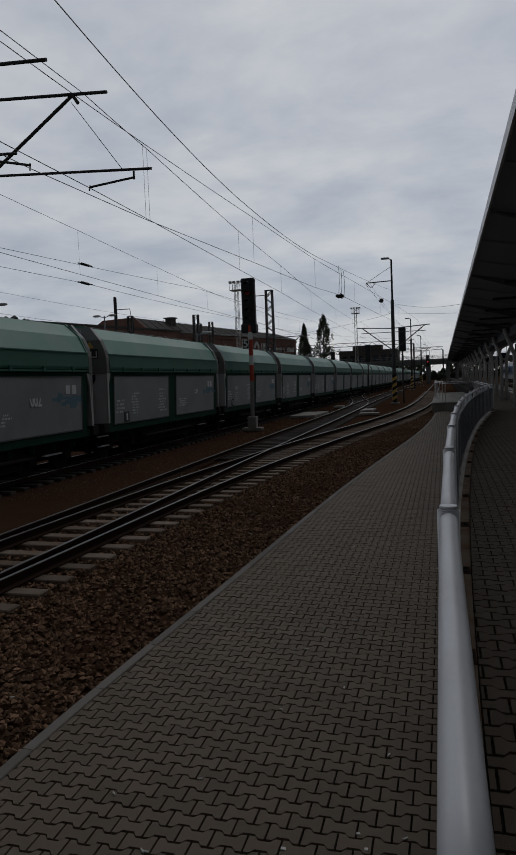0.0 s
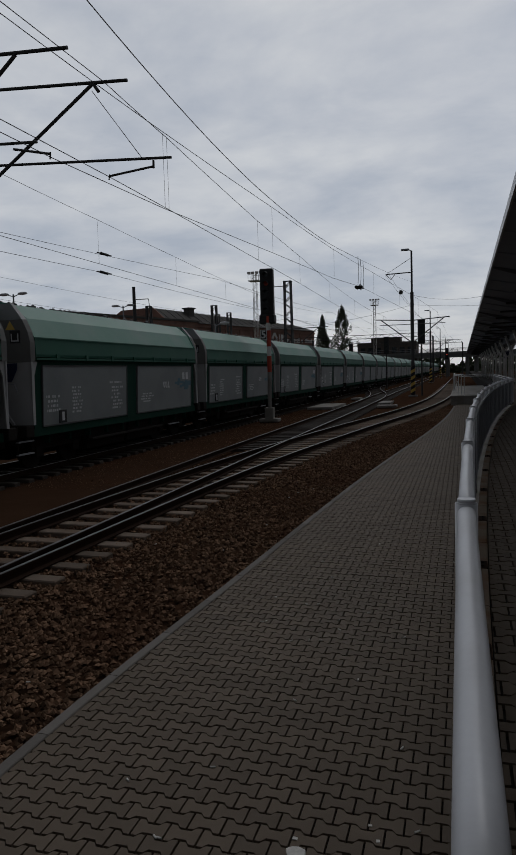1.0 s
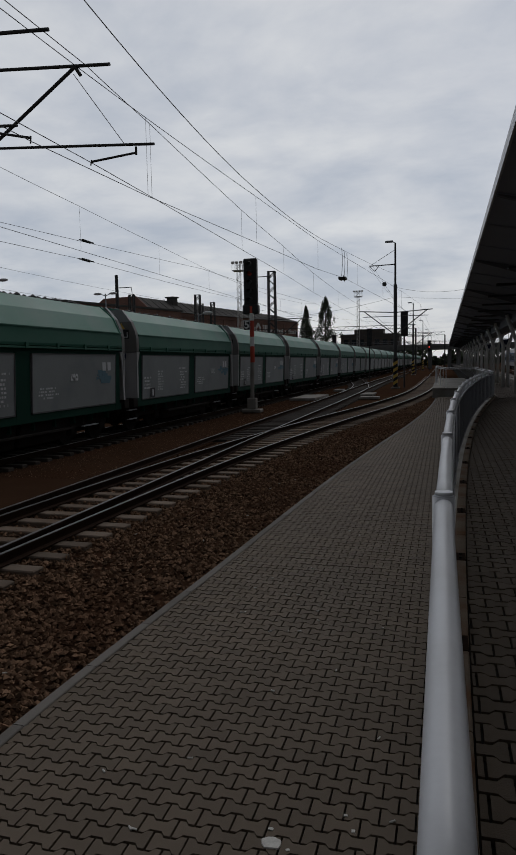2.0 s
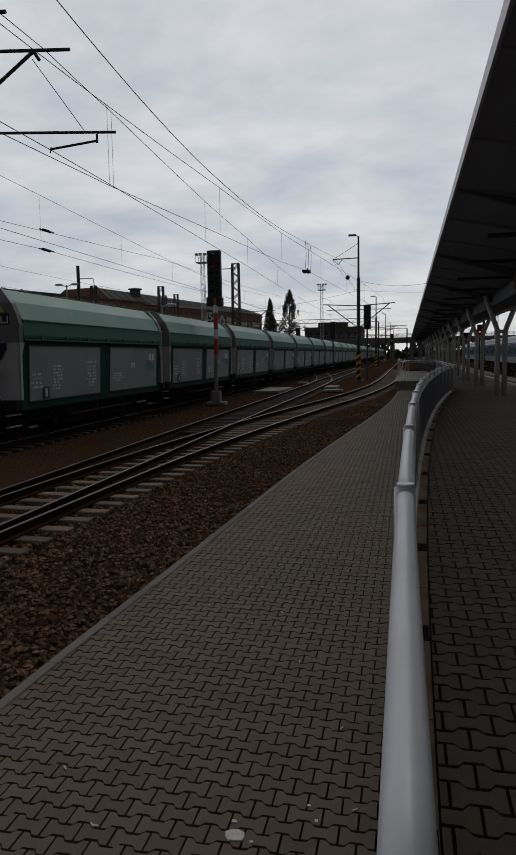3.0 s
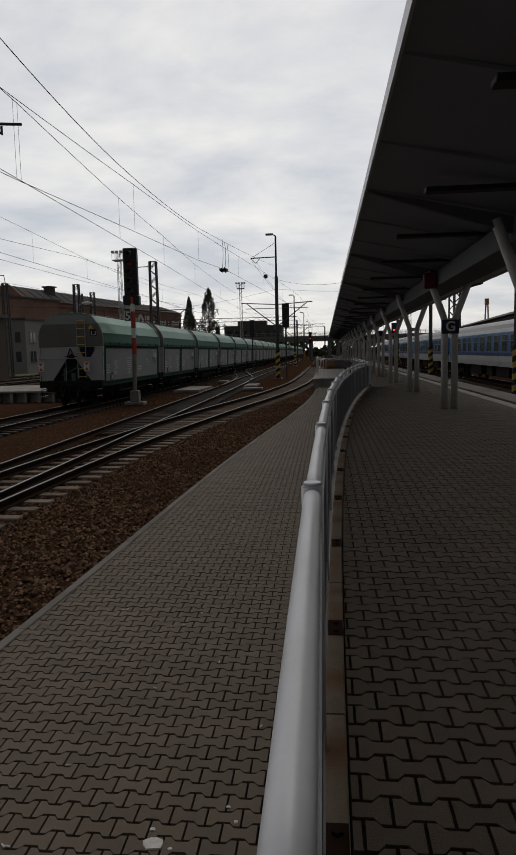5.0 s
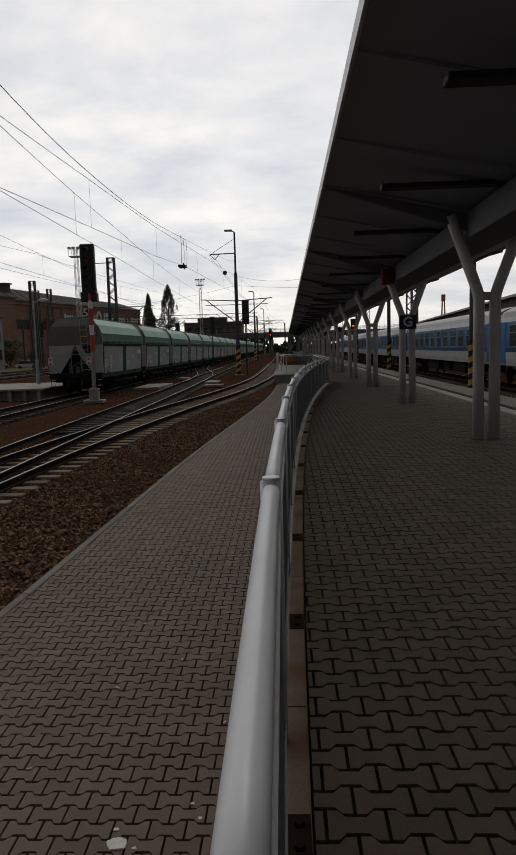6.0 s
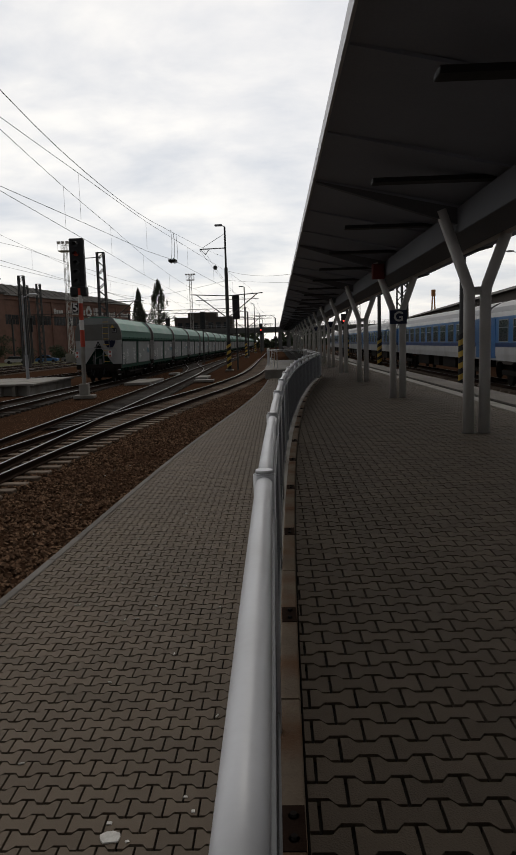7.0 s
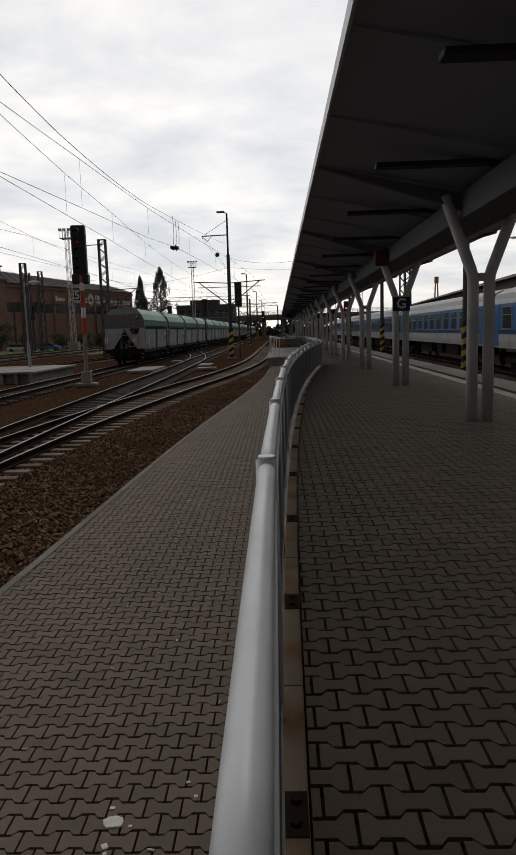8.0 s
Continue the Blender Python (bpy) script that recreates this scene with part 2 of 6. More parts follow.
M["block"] = mat("dark_block_render", (0.1, 0.085, 0.075), 0.9, vary=0.3, scale=0.6, fine=9, bump=0.2)
M["litter"] = mat("white_litter", (0.6, 0.58, 0.54), 0.8, vary=0.4, scale=20, fine=90, bump=0.2)
M["office"] = mat("grey_roughcast", (0.24, 0.235, 0.23), 0.9, vary=0.25, scale=1, fine=20, bump=0.2)
M["bridge"] = mat("grey_bridge_concrete", (0.2, 0.2, 0.195), 0.9, vary=0.3, scale=0.5, fine=8, bump=0.2)


# ---- mesh helpers ----
def box(bm, x0, x1, y0, y1, z0, z1, bevel=0.0):
    r = bmesh.ops.create_cube(bm, size=1.0, matrix=Matrix.LocRotScale(((x0 + x1) / 2, (y0 + y1) / 2, (z0 + z1) / 2), None, (abs(x1 - x0), abs(y1 - y0), abs(z1 - z0))))
    if bevel:
        bmesh.ops.bevel(bm, geom=list({e for v in r["verts"] for e in v.link_edges}), offset=bevel, segments=1, affect="EDGES")
    return bm


def bar(bm, a, b, r0, r1=None, n=8):
    a, b = Vector(a), Vector(b)
    d = b - a
    turn = d.to_track_quat("Z", "Y")
    bmesh.ops.create_cone(bm, cap_ends=True, segments=n, radius1=r0, radius2=r0 if r1 is None else r1, depth=d.length,
                          matrix=Matrix.LocRotScale((a + b) / 2, turn, None))
    return bm


def beam(bm, a, b, w, h):
    """A straight bar of rectangular section, its height kept upright."""
    a, b = Vector(a), Vector(b)
    d = (b - a).normalized()
    up = Vector((0, 0, 1)) if abs(d.z) < 0.95 else Vector((0, 1, 0))
    s = d.cross(up).normalized()
    u = s.cross(d)
    vs = [bm.verts.new(p + s * w / 2 * i + u * h / 2 * j) for p in (a, b) for i, j in ((-1, -1), (1, -1), (1, 1), (-1, 1))]
    for f in ((0, 1, 2, 3), (7, 6, 5, 4), (0, 4, 5, 1), (1, 5, 6, 2), (2, 6, 7, 3), (3, 7, 4, 0)):
        bm.faces.new([vs[k] for k in f])
    bmesh.ops.recalc_face_normals(bm, faces=bm.faces)
    return bm


def sweep(bm, profile, stations):
    """A closed profile of (across, up) carried through stations of (x, y, z, heading in radians)."""
    rings = []
    for x, y, z, a in stations:
        c, s = math.cos(a), math.sin(a)
        rings.append([bm.verts.new((x + c * p, y + s * p, z + q)) for p, q in profile])
    n = len(profile)
    for r0, r1 in zip(rings, rings[1:]):
        for k in range(n):
            bm.faces.new((r0[k], r0[(k + 1) % n], r1[(k + 1) % n], r1[k]))
    bm.faces.new(rings[0][::-1])
    bm.faces.new(rings[-1])
    bmesh.ops.recalc_face_normals(bm, faces=bm.faces)
    return bm


def prism(bm, outline, y0, y1):
    """An outline of (x, z) drawn out along y."""
    a = [bm.verts.new((x, y0, z)) for x, z in outline]
    b = [bm.verts.new((x, y1, z)) for x, z in outline]
    n = len(outline)
    for k in range(n):
        bm.faces.new((a[k], a[(k + 1) % n], b[(k + 1) % n], b[k]))
    bm.faces.new(a[::-1])
    bm.faces.new(b)
    bmesh.ops.recalc_face_normals(bm, faces=bm.faces)
    return bm


def mesh_of(name, bm, material, smooth=False):
    me = bpy.data.meshes.new(name)
    bm.to_mesh(me)
    bm.free()
    me.materials.append(material)
    if smooth:
        for p in me.polygons:
            p.use_smooth = len(p.vertices) == 4
    return me


def part(name, bm, material, parent=None, label="", smooth=False):
    ob = new(name, mesh_of(name, bm, material, smooth))
    ob.parent = parent
    return tagged(ob, label)


def thing(name, label, category, at=(0, 0, 0), turn=0.0, group="", kind=""):
    ob = new(name)
    ob.empty_display_size = 0.2
    ob.matrix_basis = pose(*at, 0, 0, turn)
    return tagged(ob, label, category, group, kind)


def fast_mesh(name, verts, faces, material):
    me = bpy.data.meshes.new(name)
    me.from_pydata(verts, [], faces)
    me.materials.append(material)
    me.update()
    return me


def curve_x(points):
    ys, xs = [p[0] for p in points], [p[1] for p in points]

    def at(y):
        # smooth interpolation with finite-difference tangents
        if y <= ys[0]:
            return xs[0]
        if y >= ys[-1]:
            return xs[-1]
        k = max(i for i in range(len(ys)) if ys[i] <= y)
        k = min(k, len(ys) - 2)
        h = ys[k + 1] - ys[k]
        u = (y - ys[k]) / h

        def tan(i):
            if i == 0 or i == len(ys) - 1:
                return 0.0
            return (xs[i + 1] - xs[i - 1]) / (ys[i + 1] - ys[i - 1])
        m0, m1 = tan(k) * h, tan(k + 1) * h
        return ((2 * u**3 - 3 * u**2 + 1) * xs[k] + (u**3 - 2 * u**2 + u) * m0 + (-2 * u**3 + 3 * u**2) * xs[k + 1] + (u**3 - u**2) * m1)
    return at


def stations(fx, y0, y1, step, z):
    out, y = [], y0
    while y <= y1 + 1e-6:
        a = math.atan2(fx(y + 0.05) - fx(y - 0.05), 0.1)
        out.append((fx(y), y, z, -a))
        y += step
    return out


def text_mesh(body, size, depth=0.004):
    cu = bpy.data.curves.new("text", "FONT")
    cu.offset = size * 0.025
    cu.body, cu.size, cu.extrude, cu.align_x, cu.align_y = body, size, depth, "CENTER", "CENTER"
    ob = bpy.data.objects.new("text", cu)
    scene.collection.objects.link(ob)
    me = bpy.data.meshes.new_from_object(ob.evaluated_get(bpy.context.evaluated_depsgraph_get()))
    bpy.data.objects.remove(ob)
    return me


# ---- plan ----
Z_RAIL, Z_BED, Z_WALK = -0.84, -1.04, -1.04
railing_x = lambda y: 0.0023 * max(y, 0.0) ** 2
rail_x = lambda y: -0.065 + 0.016 * min(1.0, max(0.0, 1 - y / 2.45)) + 0.00088 * max(y, 0.0) ** 2.265     # the handrail swings out a little less than the curb
rail_turn = lambda y: -math.atan(0.00199 * max(y, 0.0) ** 1.265)
walk_edge = curve_x([(-12, -3.1), (3.7, -3.03), (8, -2.82), (15, -2.45), (20.4, -2.05), (29, -1.35), (37.5, -0.86), (47, -0.6), (60, -0.4)])
track_right = curve_x([(-60, -6.5), (0, -6.48), (8, -6.32), (15, -6.05), (20, -5.65), (25, -5.1), (30, -4.5), (37.5, -3.45), (45, -2.65), (56, -1.95), (75, -1.65), (120, -1.6), (300, -1.6)])
track_left = curve_x([(-60, -6.5), (0, -6.5), (10, -6.58), (20, -6.75), (30, -6.85), (46, -7.0), (65, -7.4), (90, -7.6), (300, -7.6)])
X_TRAIN = -12.1

# ---- ground ----
bm = bmesh.new()
for x0, x1, y0, y1 in ((-1500, 1500, -600, 2500),):
    bm.faces.new([bm.verts.new(p) for p in ((x0, y0, Z_BED - 0.06), (x1, y0, Z_BED - 0.06), (x1, y1, Z_BED - 0.06), (x0, y1, Z_BED - 0.06))])
tagged(part("ground", bm, M["soil"]), "flat brown gravelly railway ground", "ground", kind="structure")

# ---- platform, walkway and retaining wall ----
X_EDGE = 6.05
bm = bmesh.new()
ys = [-14 + k * 1.0 for k in range(0, 64)]
left = [(0.05 + railing_x(y), y) for y in ys if y <= 29]
lastx = left[-1][0]
poly = left + [(lastx, 49.5), (lastx, 260), (X_EDGE, 260), (X_EDGE, -14)]
top_v = [bm.verts.new((x, y, -0.03)) for x, y in poly]
bot_v = [bm.verts.new((x, y, Z_BED - 0.1)) for x, y in poly]
bm.faces.new(top_v)
bm.faces.new(bot_v[::-1])
for k in range(len(poly)):
    bm.faces.new((top_v[k], top_v[(k + 1) % len(poly)], bot_v[(k + 1) % len(poly)], bot_v[k]))
bmesh.ops.recalc_face_normals(bm, faces=bm.faces)
platform = tagged(part("pavement", bm, M["joint"]), "raised platform bed under interlocking concrete pavers", "platform", kind="structure")

bm = bmesh.new()
ys = [-12 + k for k in range(62)]
l = [bm.verts.new((walk_edge(y), y, Z_WALK - 0.03)) for y in ys]
r = [bm.verts.new((rail_x(min(y, 34)) - 0.02 if y < 30 else 3.0, y, Z_WALK - 0.03)) for y in ys]
for k in range(len(ys) - 1):
    bm.faces.new((l[k], r[k], r[k + 1], l[k + 1]))
walkway = tagged(part("pavement_lower", bm, M["joint"]), "lower walkway bed of brown-grey interlocking pavers", "walkway", kind="structure")


def bone(length, pitch, gap=0.0125):
    """Outline of a bone-shaped interlocking paver: wide ends, narrow waist."""
    L, H, d = length / 2 - gap / 2, pitch / 2 - gap * 0.7, 0.0155
    return [(-L, -H - d), (-L * 0.63, -H - d), (-L * 0.37, -H + d), (L * 0.37, -H + d), (L * 0.63, -H - d), (L, -H - d),
            (L, H + d), (L * 0.63, H + d), (L * 0.37, H - d), (-L * 0.37, H - d), (-L * 0.63, H + d), (-L, H + d)]


P_LEN, P_ROW = 0.2, 0.1225
shape = bone(P_LEN, P_ROW)


def lay(x_lo, x_hi, y0, y1, z, seed):
    """Pavers in half-bond rows between two edges: a list of (x, y, z, turn)."""
    rnd = random.Random(seed)
    out, row, y = [], 0, y0
    while y < y1:
        lo, hi = x_lo(y), x_hi(y)
        k = math.ceil((lo - P_LEN / 2) / P_LEN - (0.5 if row % 2 else 0))
        x = (k + (0.5 if row % 2 else 0)) * P_LEN
        while x - P_LEN / 2 < hi - 0.02:
            out.append((x, y, z + rnd.uniform(-0.002, 0.002), rnd.uniform(-0.008, 0.008)))
            x += P_LEN
        y += P_ROW
        row += 1
    return out


def paver_field(name, places, material, parent, label, lo, hi):
    """All pavers past the nearest ones; those at the edges are cut to fit."""
    verts, faces = [], []
    for x, y, z, a in places:
        o = len(verts)
        c, s = math.cos(a), math.sin(a)
        tilt = a * 0.6
        x_lo, x_hi = lo(y), hi(y)
        clip = lambda v: min(max(v, x_lo), x_hi)
        for px, py in shape:
            verts.append((clip(x + c * px - s * py), y + s * px + c * py, z + px * tilt))
        for px, py in shape:
            verts.append((clip(x + c * px - s * py), y + s * px + c * py, z - 0.028))
        faces.append(tuple(range(o, o + 12)))
        for k in range(12):
            faces.append((o + k, o + 12 + k, o + 12 + (k + 1) % 12, o + (k + 1) % 12))
    ob = new(name, fast_mesh(name, verts, faces, material))
    ob.parent = parent
    return tagged(ob, label, kind="stuff")


# retaining wall under the railing, its curb and the walkway kerb
rail_ys = [-12 + 0.6 * k for k in range(69)]
bm = bmesh.new()
rings = [[bm.verts.new((x, y, z)) for x, z in ((rail_x(y) - 0.03, Z_BED - 0.1), (railing_x(y) + 0.045, Z_BED - 0.1), (railing_x(y) + 0.045, -0.012), (rail_x(y) - 0.03, -0.012))] for y in rail_ys]
for r0, r1 in zip(rings, rings[1:]):
    for k in range(4):
        bm.faces.new((r0[k], r0[(k + 1) % 4], r1[(k + 1) % 4], r1[k]))
bm.faces.new(rings[0][::-1])
bm.faces.new(rings[-1])
bmesh.ops.recalc_face_normals(bm, faces=bm.faces)
tagged(part("wall_retaining", bm, M["concrete"]), "concrete retaining wall between platform and walkway", "wall", kind="structure")

curb = thing("platform_curb", "low stained concrete curb carrying the railing", "curb", kind="structure")
seg = 1.63
for k in range(-6, 17):
    y0 = 1.06 + k * seg
    n = 3
    bm = bmesh.new()
    st = [(railing_x(y0 + 0.006 + (seg - 0.012) * j / n), y0 + 0.006 + (seg - 0.012) * j / n, 0, -math.atan(0.0046 * max(y0, 0))) for j in range(n + 1)]
    sweep(bm, [(-0.045, -0.01), (0.045, -0.01), (0.045, 0.03), (0.038, 0.038), (-0.038, 0.038), (-0.045, 0.03)], st)
    part("curb_segment", bm, M["curb"], curb)

kerb = thing("walkway_kerb", "grey concrete kerb along the walkway's ballast edge", "kerb", kind="structure")
for k in range(58):
    y0 = -11 + k
    bm = bmesh.new()
    st = [(walk_edge(y0 + 0.004 + 0.992 * j / 2), y0 + 0.004 + 0.992 * j / 2, Z_WALK, -math.atan((walk_edge(y0 + 1) - walk_edge(y0)))) for j in range(3)]
    sweep(bm, [(-0.05, -0.14), (0.05, -0.14), (0.05, 0.004), (0.042, 0.012), (-0.042, 0.012), (-0.05, 0.004)], st)
    part("kerb_stone", bm, M["kerb"], kerb)

# unseen wall added behind the camera to keep light off the near platform
bm = bmesh.new()
box(bm, 0.15, X_EDGE - 0.1, -7.3, -7.0, -0.02, 3.3)
tagged(part("wall_station", bm, M["office"]), "plain grey unseen wall added to shade the near platform", "wall", kind="structure")

# stripe and edge slabs along the far platform edge
edge = thing("platform_edge", "pale stripe and edge slabs along the platform's track side", "platform edge", kind="structure")
bm = bmesh.new()
box(bm, 4.72, 5.02, -14, 260, -0.03, 0.006)
part("stripe", bm, M["stripe"], edge, "worn white warning stripe")
for k in range(70):
    bm = bmesh.new()
    box(bm, 5.24, X_EDGE + 0.03, -14 + k * 2.0 + 0.005, -14 + k * 2.0 + 1.995, -0.14, 0.004, 0.008)
    part("edge_slab", bm, M["kerb"], edge)

# ---- tracks ----
RAIL_PROFILE = [(-0.065, -0.16), (0.065, -0.16), (0.065, -0.148), (0.012, -0.125), (0.012, -0.045), (0.034, -0.035), (0.034, -0.008),
                (-0.034, -0.008), (-0.034, -0.035), (-0.012, -0.045), (-0.012, -0.125), (-0.065, -0.148)]
HEAD_PROFILE = [(-0.024, -0.009), (0.024, -0.009), (0.022, 0.0), (-0.022, 0.0)]
bm = bmesh.new()
box(bm, -1.3, 1.3, -0.125, 0.125, -0.36, -0.17, 0.015)
SLEEPER = mesh_of("sleeper", bm, M["sleeper"])


bm = bmesh.new()
box(bm, -1.3, 1.3, -0.125, 0.125, -0.36, -0.17, 0.015)
OILY = mesh_of("sleeper", bm, M["oily_sleeper"])


def track(label, fx, y0, y1, sleepers, mesh=SLEEPER):
    ob = thing("track", label, "railway track", kind="structure")
    for side in (-0.7525, 0.7525):
        st = [(x + side * math.cos(a), y + side * math.sin(a), Z_RAIL, a) for x, y, z, a in stations(fx, y0, y1, 2.0, 0)]
        rail = part("rail", sweep(bmesh.new(), RAIL_PROFILE, st), M["railside"], ob, "rusty steel rail")
        part("rail_head", sweep(bmesh.new(), HEAD_PROFILE, st), M["railtop"], rail, "polished running surface")
    y = sleepers[0]
    while y < sleepers[1]:
        a = math.atan2(fx(y + 0.05) - fx(y - 0.05), 0.1)
        o = new("sleeper", mesh)
        o.parent = ob
        o.matrix_basis = pose(fx(y), y, Z_RAIL, 0, 0, -math.degrees(a))
        y += 0.6
    return ob


track("turnout track with rusty rails curving toward the bridge", track_right, -20, 300, (-4, 110))
track("straight branch of the turnout on dusty sleepers", track_left, -20, 300, (22, 120), OILY)
crossover = curve_x([(50, -7.08), (60, -7.35), (70, -8.3), (84, -10.4), (97, -11.75), (108, -12.0)])
track("crossover joining the branch to the through track", crossover, 50, 108, (62, 98), OILY)
track("through track under the moving hopper train", lambda y: X_TRAIN, -80, 400, (0, 120), OILY)
siding = curve_x([(44, -22.6), (48, -22.0), (60, -20.0), (77, -17.9), (100, -16.6), (300, -16.5)])
track("siding converging toward the through track", siding, 48, 300, (48, 110))
for x in (-30.0, -35.0, -40.0):
    track("rusty siding among dry weeds", lambda y, x=x: x, 20, 300, (50, 110))
track("platform track beside the raised edge", lambda y: 7.7, -20, 260, (10, 60))
track("track carrying the passenger coaches", lambda y: 11.75, -20, 260, (10, 60))

# ---- hopper wagons ----
W_PITCH, W_Z = 12.295, Z_RAIL
HALF = 1.57     # half the width at the lid's skirt


def hopper_wagon():
    """A covered hopper wagon along y; its near end at y = 0, rail top at z = 0."""
    w = thing("hopper_wagon", "green-roofed grey hopper wagon rolling on the through track", "wagon", group="hopper train")
    Y0, Y1 = 0.8, 11.72
    # lid: two sloping facets a side, with a skirt below and a rounded drip edge
    bm = bmesh.new()
    prism(bm, [(-HALF + 0.02, 3.47), (-1.3, 3.98), (-0.86, 4.36), (-0.42, 4.43), (0.42, 4.43), (0.86, 4.36), (1.3, 3.98), (HALF - 0.02, 3.47)], Y0 + 0.04, Y1 - 0.04)
    lid = part("roof_lid", bm, M["green_light"], w, "pale green sloping lid, greyed for the reflected sky")
    bm = bmesh.new()
    prism(bm, [(-HALF, 2.98), (-HALF - 0.015, 3.05), (-HALF + 0.005, 3.468), (HALF - 0.005, 3.468), (HALF + 0.015, 3.05), (HALF, 2.98)], Y0, Y1)
    part("roof_skirt", bm, M["green"], w, "darker green lid skirt")
    for sx in (-1, 1):
        bm = bmesh.new()
        beam(bm, (sx * (HALF + 0.005), Y0, 3.47), (sx * (HALF + 0.005), Y1, 3.47), 0.03, 0.035)
        part("lid_rim", bm, M["green"], lid)
        bm = bmesh.new()
        beam(bm, (sx * (HALF - 0.02), Y0, 2.93), (sx * (HALF - 0.02), Y1, 2.93), 0.1, 0.05)
        for k in range(7):
            box(bm, sx * (HALF + 0.0), sx * (HALF + 0.045), Y0 + 0.9 + k * 1.5, Y0 + 1.02 + k * 1.5, 2.9, 3.06)
        part("eaves_rail", bm, M["green"], w, "green lid rail with catches")
    # dark strip filling the shadow gap between lid and side panels
    bm = bmesh.new()
    prism(bm, [(-1.5, 2.78), (-1.5, 2.978), (1.5, 2.978), (1.5, 2.78)], Y0 + 0.05, Y1 - 0.05)
    part("eaves_beam", bm, M["green_dark"], w)
    for y in (Y0 + 0.02, Y1 - 0.02):
        bm = bmesh.new()
        prism(bm, [(-HALF, 3.47), (-1.33, 4.0), (-0.88, 4.385), (-0.43, 4.455), (0.43, 4.455), (0.88, 4.385), (1.33, 4.0), (HALF, 3.47)], y - 0.035, y + 0.035)
        part("lid_hoop", bm, M["green_light"], lid)
    # end hoods: dusty grey with a paler sloping top and rounded shoulders
    for y0, y1, s in ((0.58, Y0 - 0.02, 1), (Y1 + 0.02, 11.94, -1)):
        bm = bmesh.new()
        prism(bm, [(-HALF, 2.86), (-HALF - 0.01, 3.35), (-HALF + 0.05, 3.62), (-1.38, 3.93), (1.38, 3.93), (HALF - 0.05, 3.62), (HALF + 0.01, 3.35), (HALF, 2.86)], y0, y1)
        hood = part("end_hood", bm, M["end_hood"], w, "dusty grey end hood")
        bm = bmesh.new()
        ya, yb = (y0, y1) if s == 1 else (y1, y0)
        lo = [bm.verts.new(p) for p in ((-1.375, ya, 3.935), (1.375, ya, 3.935), (1.375, yb, 3.935), (-1.375, yb, 3.935))]
        hi = [bm.verts.new(p) for p in ((-1.02, ya + s * 0.06, 4.36), (1.02, ya + s * 0.06, 4.36), (1.02, yb, 4.36), (-1.02, yb, 4.36))]
        bm.faces.new(lo[::-1])
        bm.faces.new(hi)
        for k in range(4):
            bm.faces.new((lo[k], lo[(k + 1) % 4], hi[(k + 1) % 4], hi[k]))
        bmesh.ops.recalc_face_normals(bm, faces=bm.faces)
        part("hood_top", bm, M["hopper"], hood, "paler sloping top of the hood")
    # inner hopper and side panels
    bm = bmesh.new()
    prism(bm, [(-1.38, 1.2), (-1.42, 2.8), (1.42, 2.8), (1.38, 1.2)], 1.0, 11.4)
    part("hopper_body", bm, M["green_dark"], w)
    for sx in (1, -1):
        for y0, y1 in ((1.12, 5.8), (6.56, 11.32)):
            bm = bmesh.new()
            vs = [bm.verts.new((sx * x, y, z)) for x, y, z in ((1.535, y0, 2.74), (1.535, y1, 2.74), (1.465, y1, 1.18), (1.465, y0, 1.18), (1.43, y0, 2.74), (1.43, y1, 2.74), (1.39, y1, 1.18), (1.39, y0, 1.18))]
            for f in ((0, 1, 2, 3), (7, 6, 5, 4), (0, 4, 5, 1), (1, 5, 6, 2), (2, 6, 7, 3), (3, 7, 4, 0)):
                bm.faces.new([vs[k] for k in f])
            bmesh.ops.recalc_face_normals(bm, faces=bm.faces)
            panel = part("side_panel", bm, M["hopper"], w, "dusty pale grey side panel")
            bm = bmesh.new()
            beam(bm, (sx * 1.535, y0, 2.755), (sx * 1.535, y1, 2.755), 0.03, 0.03)
            beam(bm, (sx * 1.465, y0, 1.17), (sx * 1.465, y1, 1.17), 0.03, 0.035)
            for y in (y0, y1):
                beam(bm, (sx * 1.466, y, 1.17), (sx * 1.536, y, 2.755), 0.025, 0.03)
            part("panel_rim", bm, M["hopper_dark"], panel)
        for y, wd in ((0.92, 0.34), (6.18, 0.62), (11.5, 0.3)):
            bm = bmesh.new()
            vs = [bm.verts.new((sx * x, y + d, z)) for d in (-wd / 2, wd / 2) for x, z in ((1.36, 0.95), (1.45, 0.95), (1.515, 2.82), (1.4, 2.82))]
            for f in ((0, 1, 2, 3), (7, 6, 5, 4), (0, 4, 5, 1), (1, 5, 6, 2), (2, 6, 7, 3), (3, 7, 4, 0)):
                bm.faces.new([vs[k] for k in f])
            bmesh.ops.recalc_face_normals(bm, faces=bm.faces)
            part("post", bm, M["green_dark"], w, "dark green side post")
        bm = bmesh.new()
        box(bm, sx * 1.34, sx * 1.45, 0.7, 11.8, 0.92, 1.14, 0.01)
        for k in range(10):
            box(bm, sx * 1.2, sx * 1.36, 1.5 + k * 1.05, 1.56 + k * 1.05, 0.7, 0.93)
        part("sole_bar", bm, M["green_dark"], w)
        bm = bmesh.new()
        box(bm, sx * 1.25, sx * 1.4, 3.7, 8.7, 0.55, 0.62, 0.01)
        part("shaft_cover", bm, M["bogie"], w)
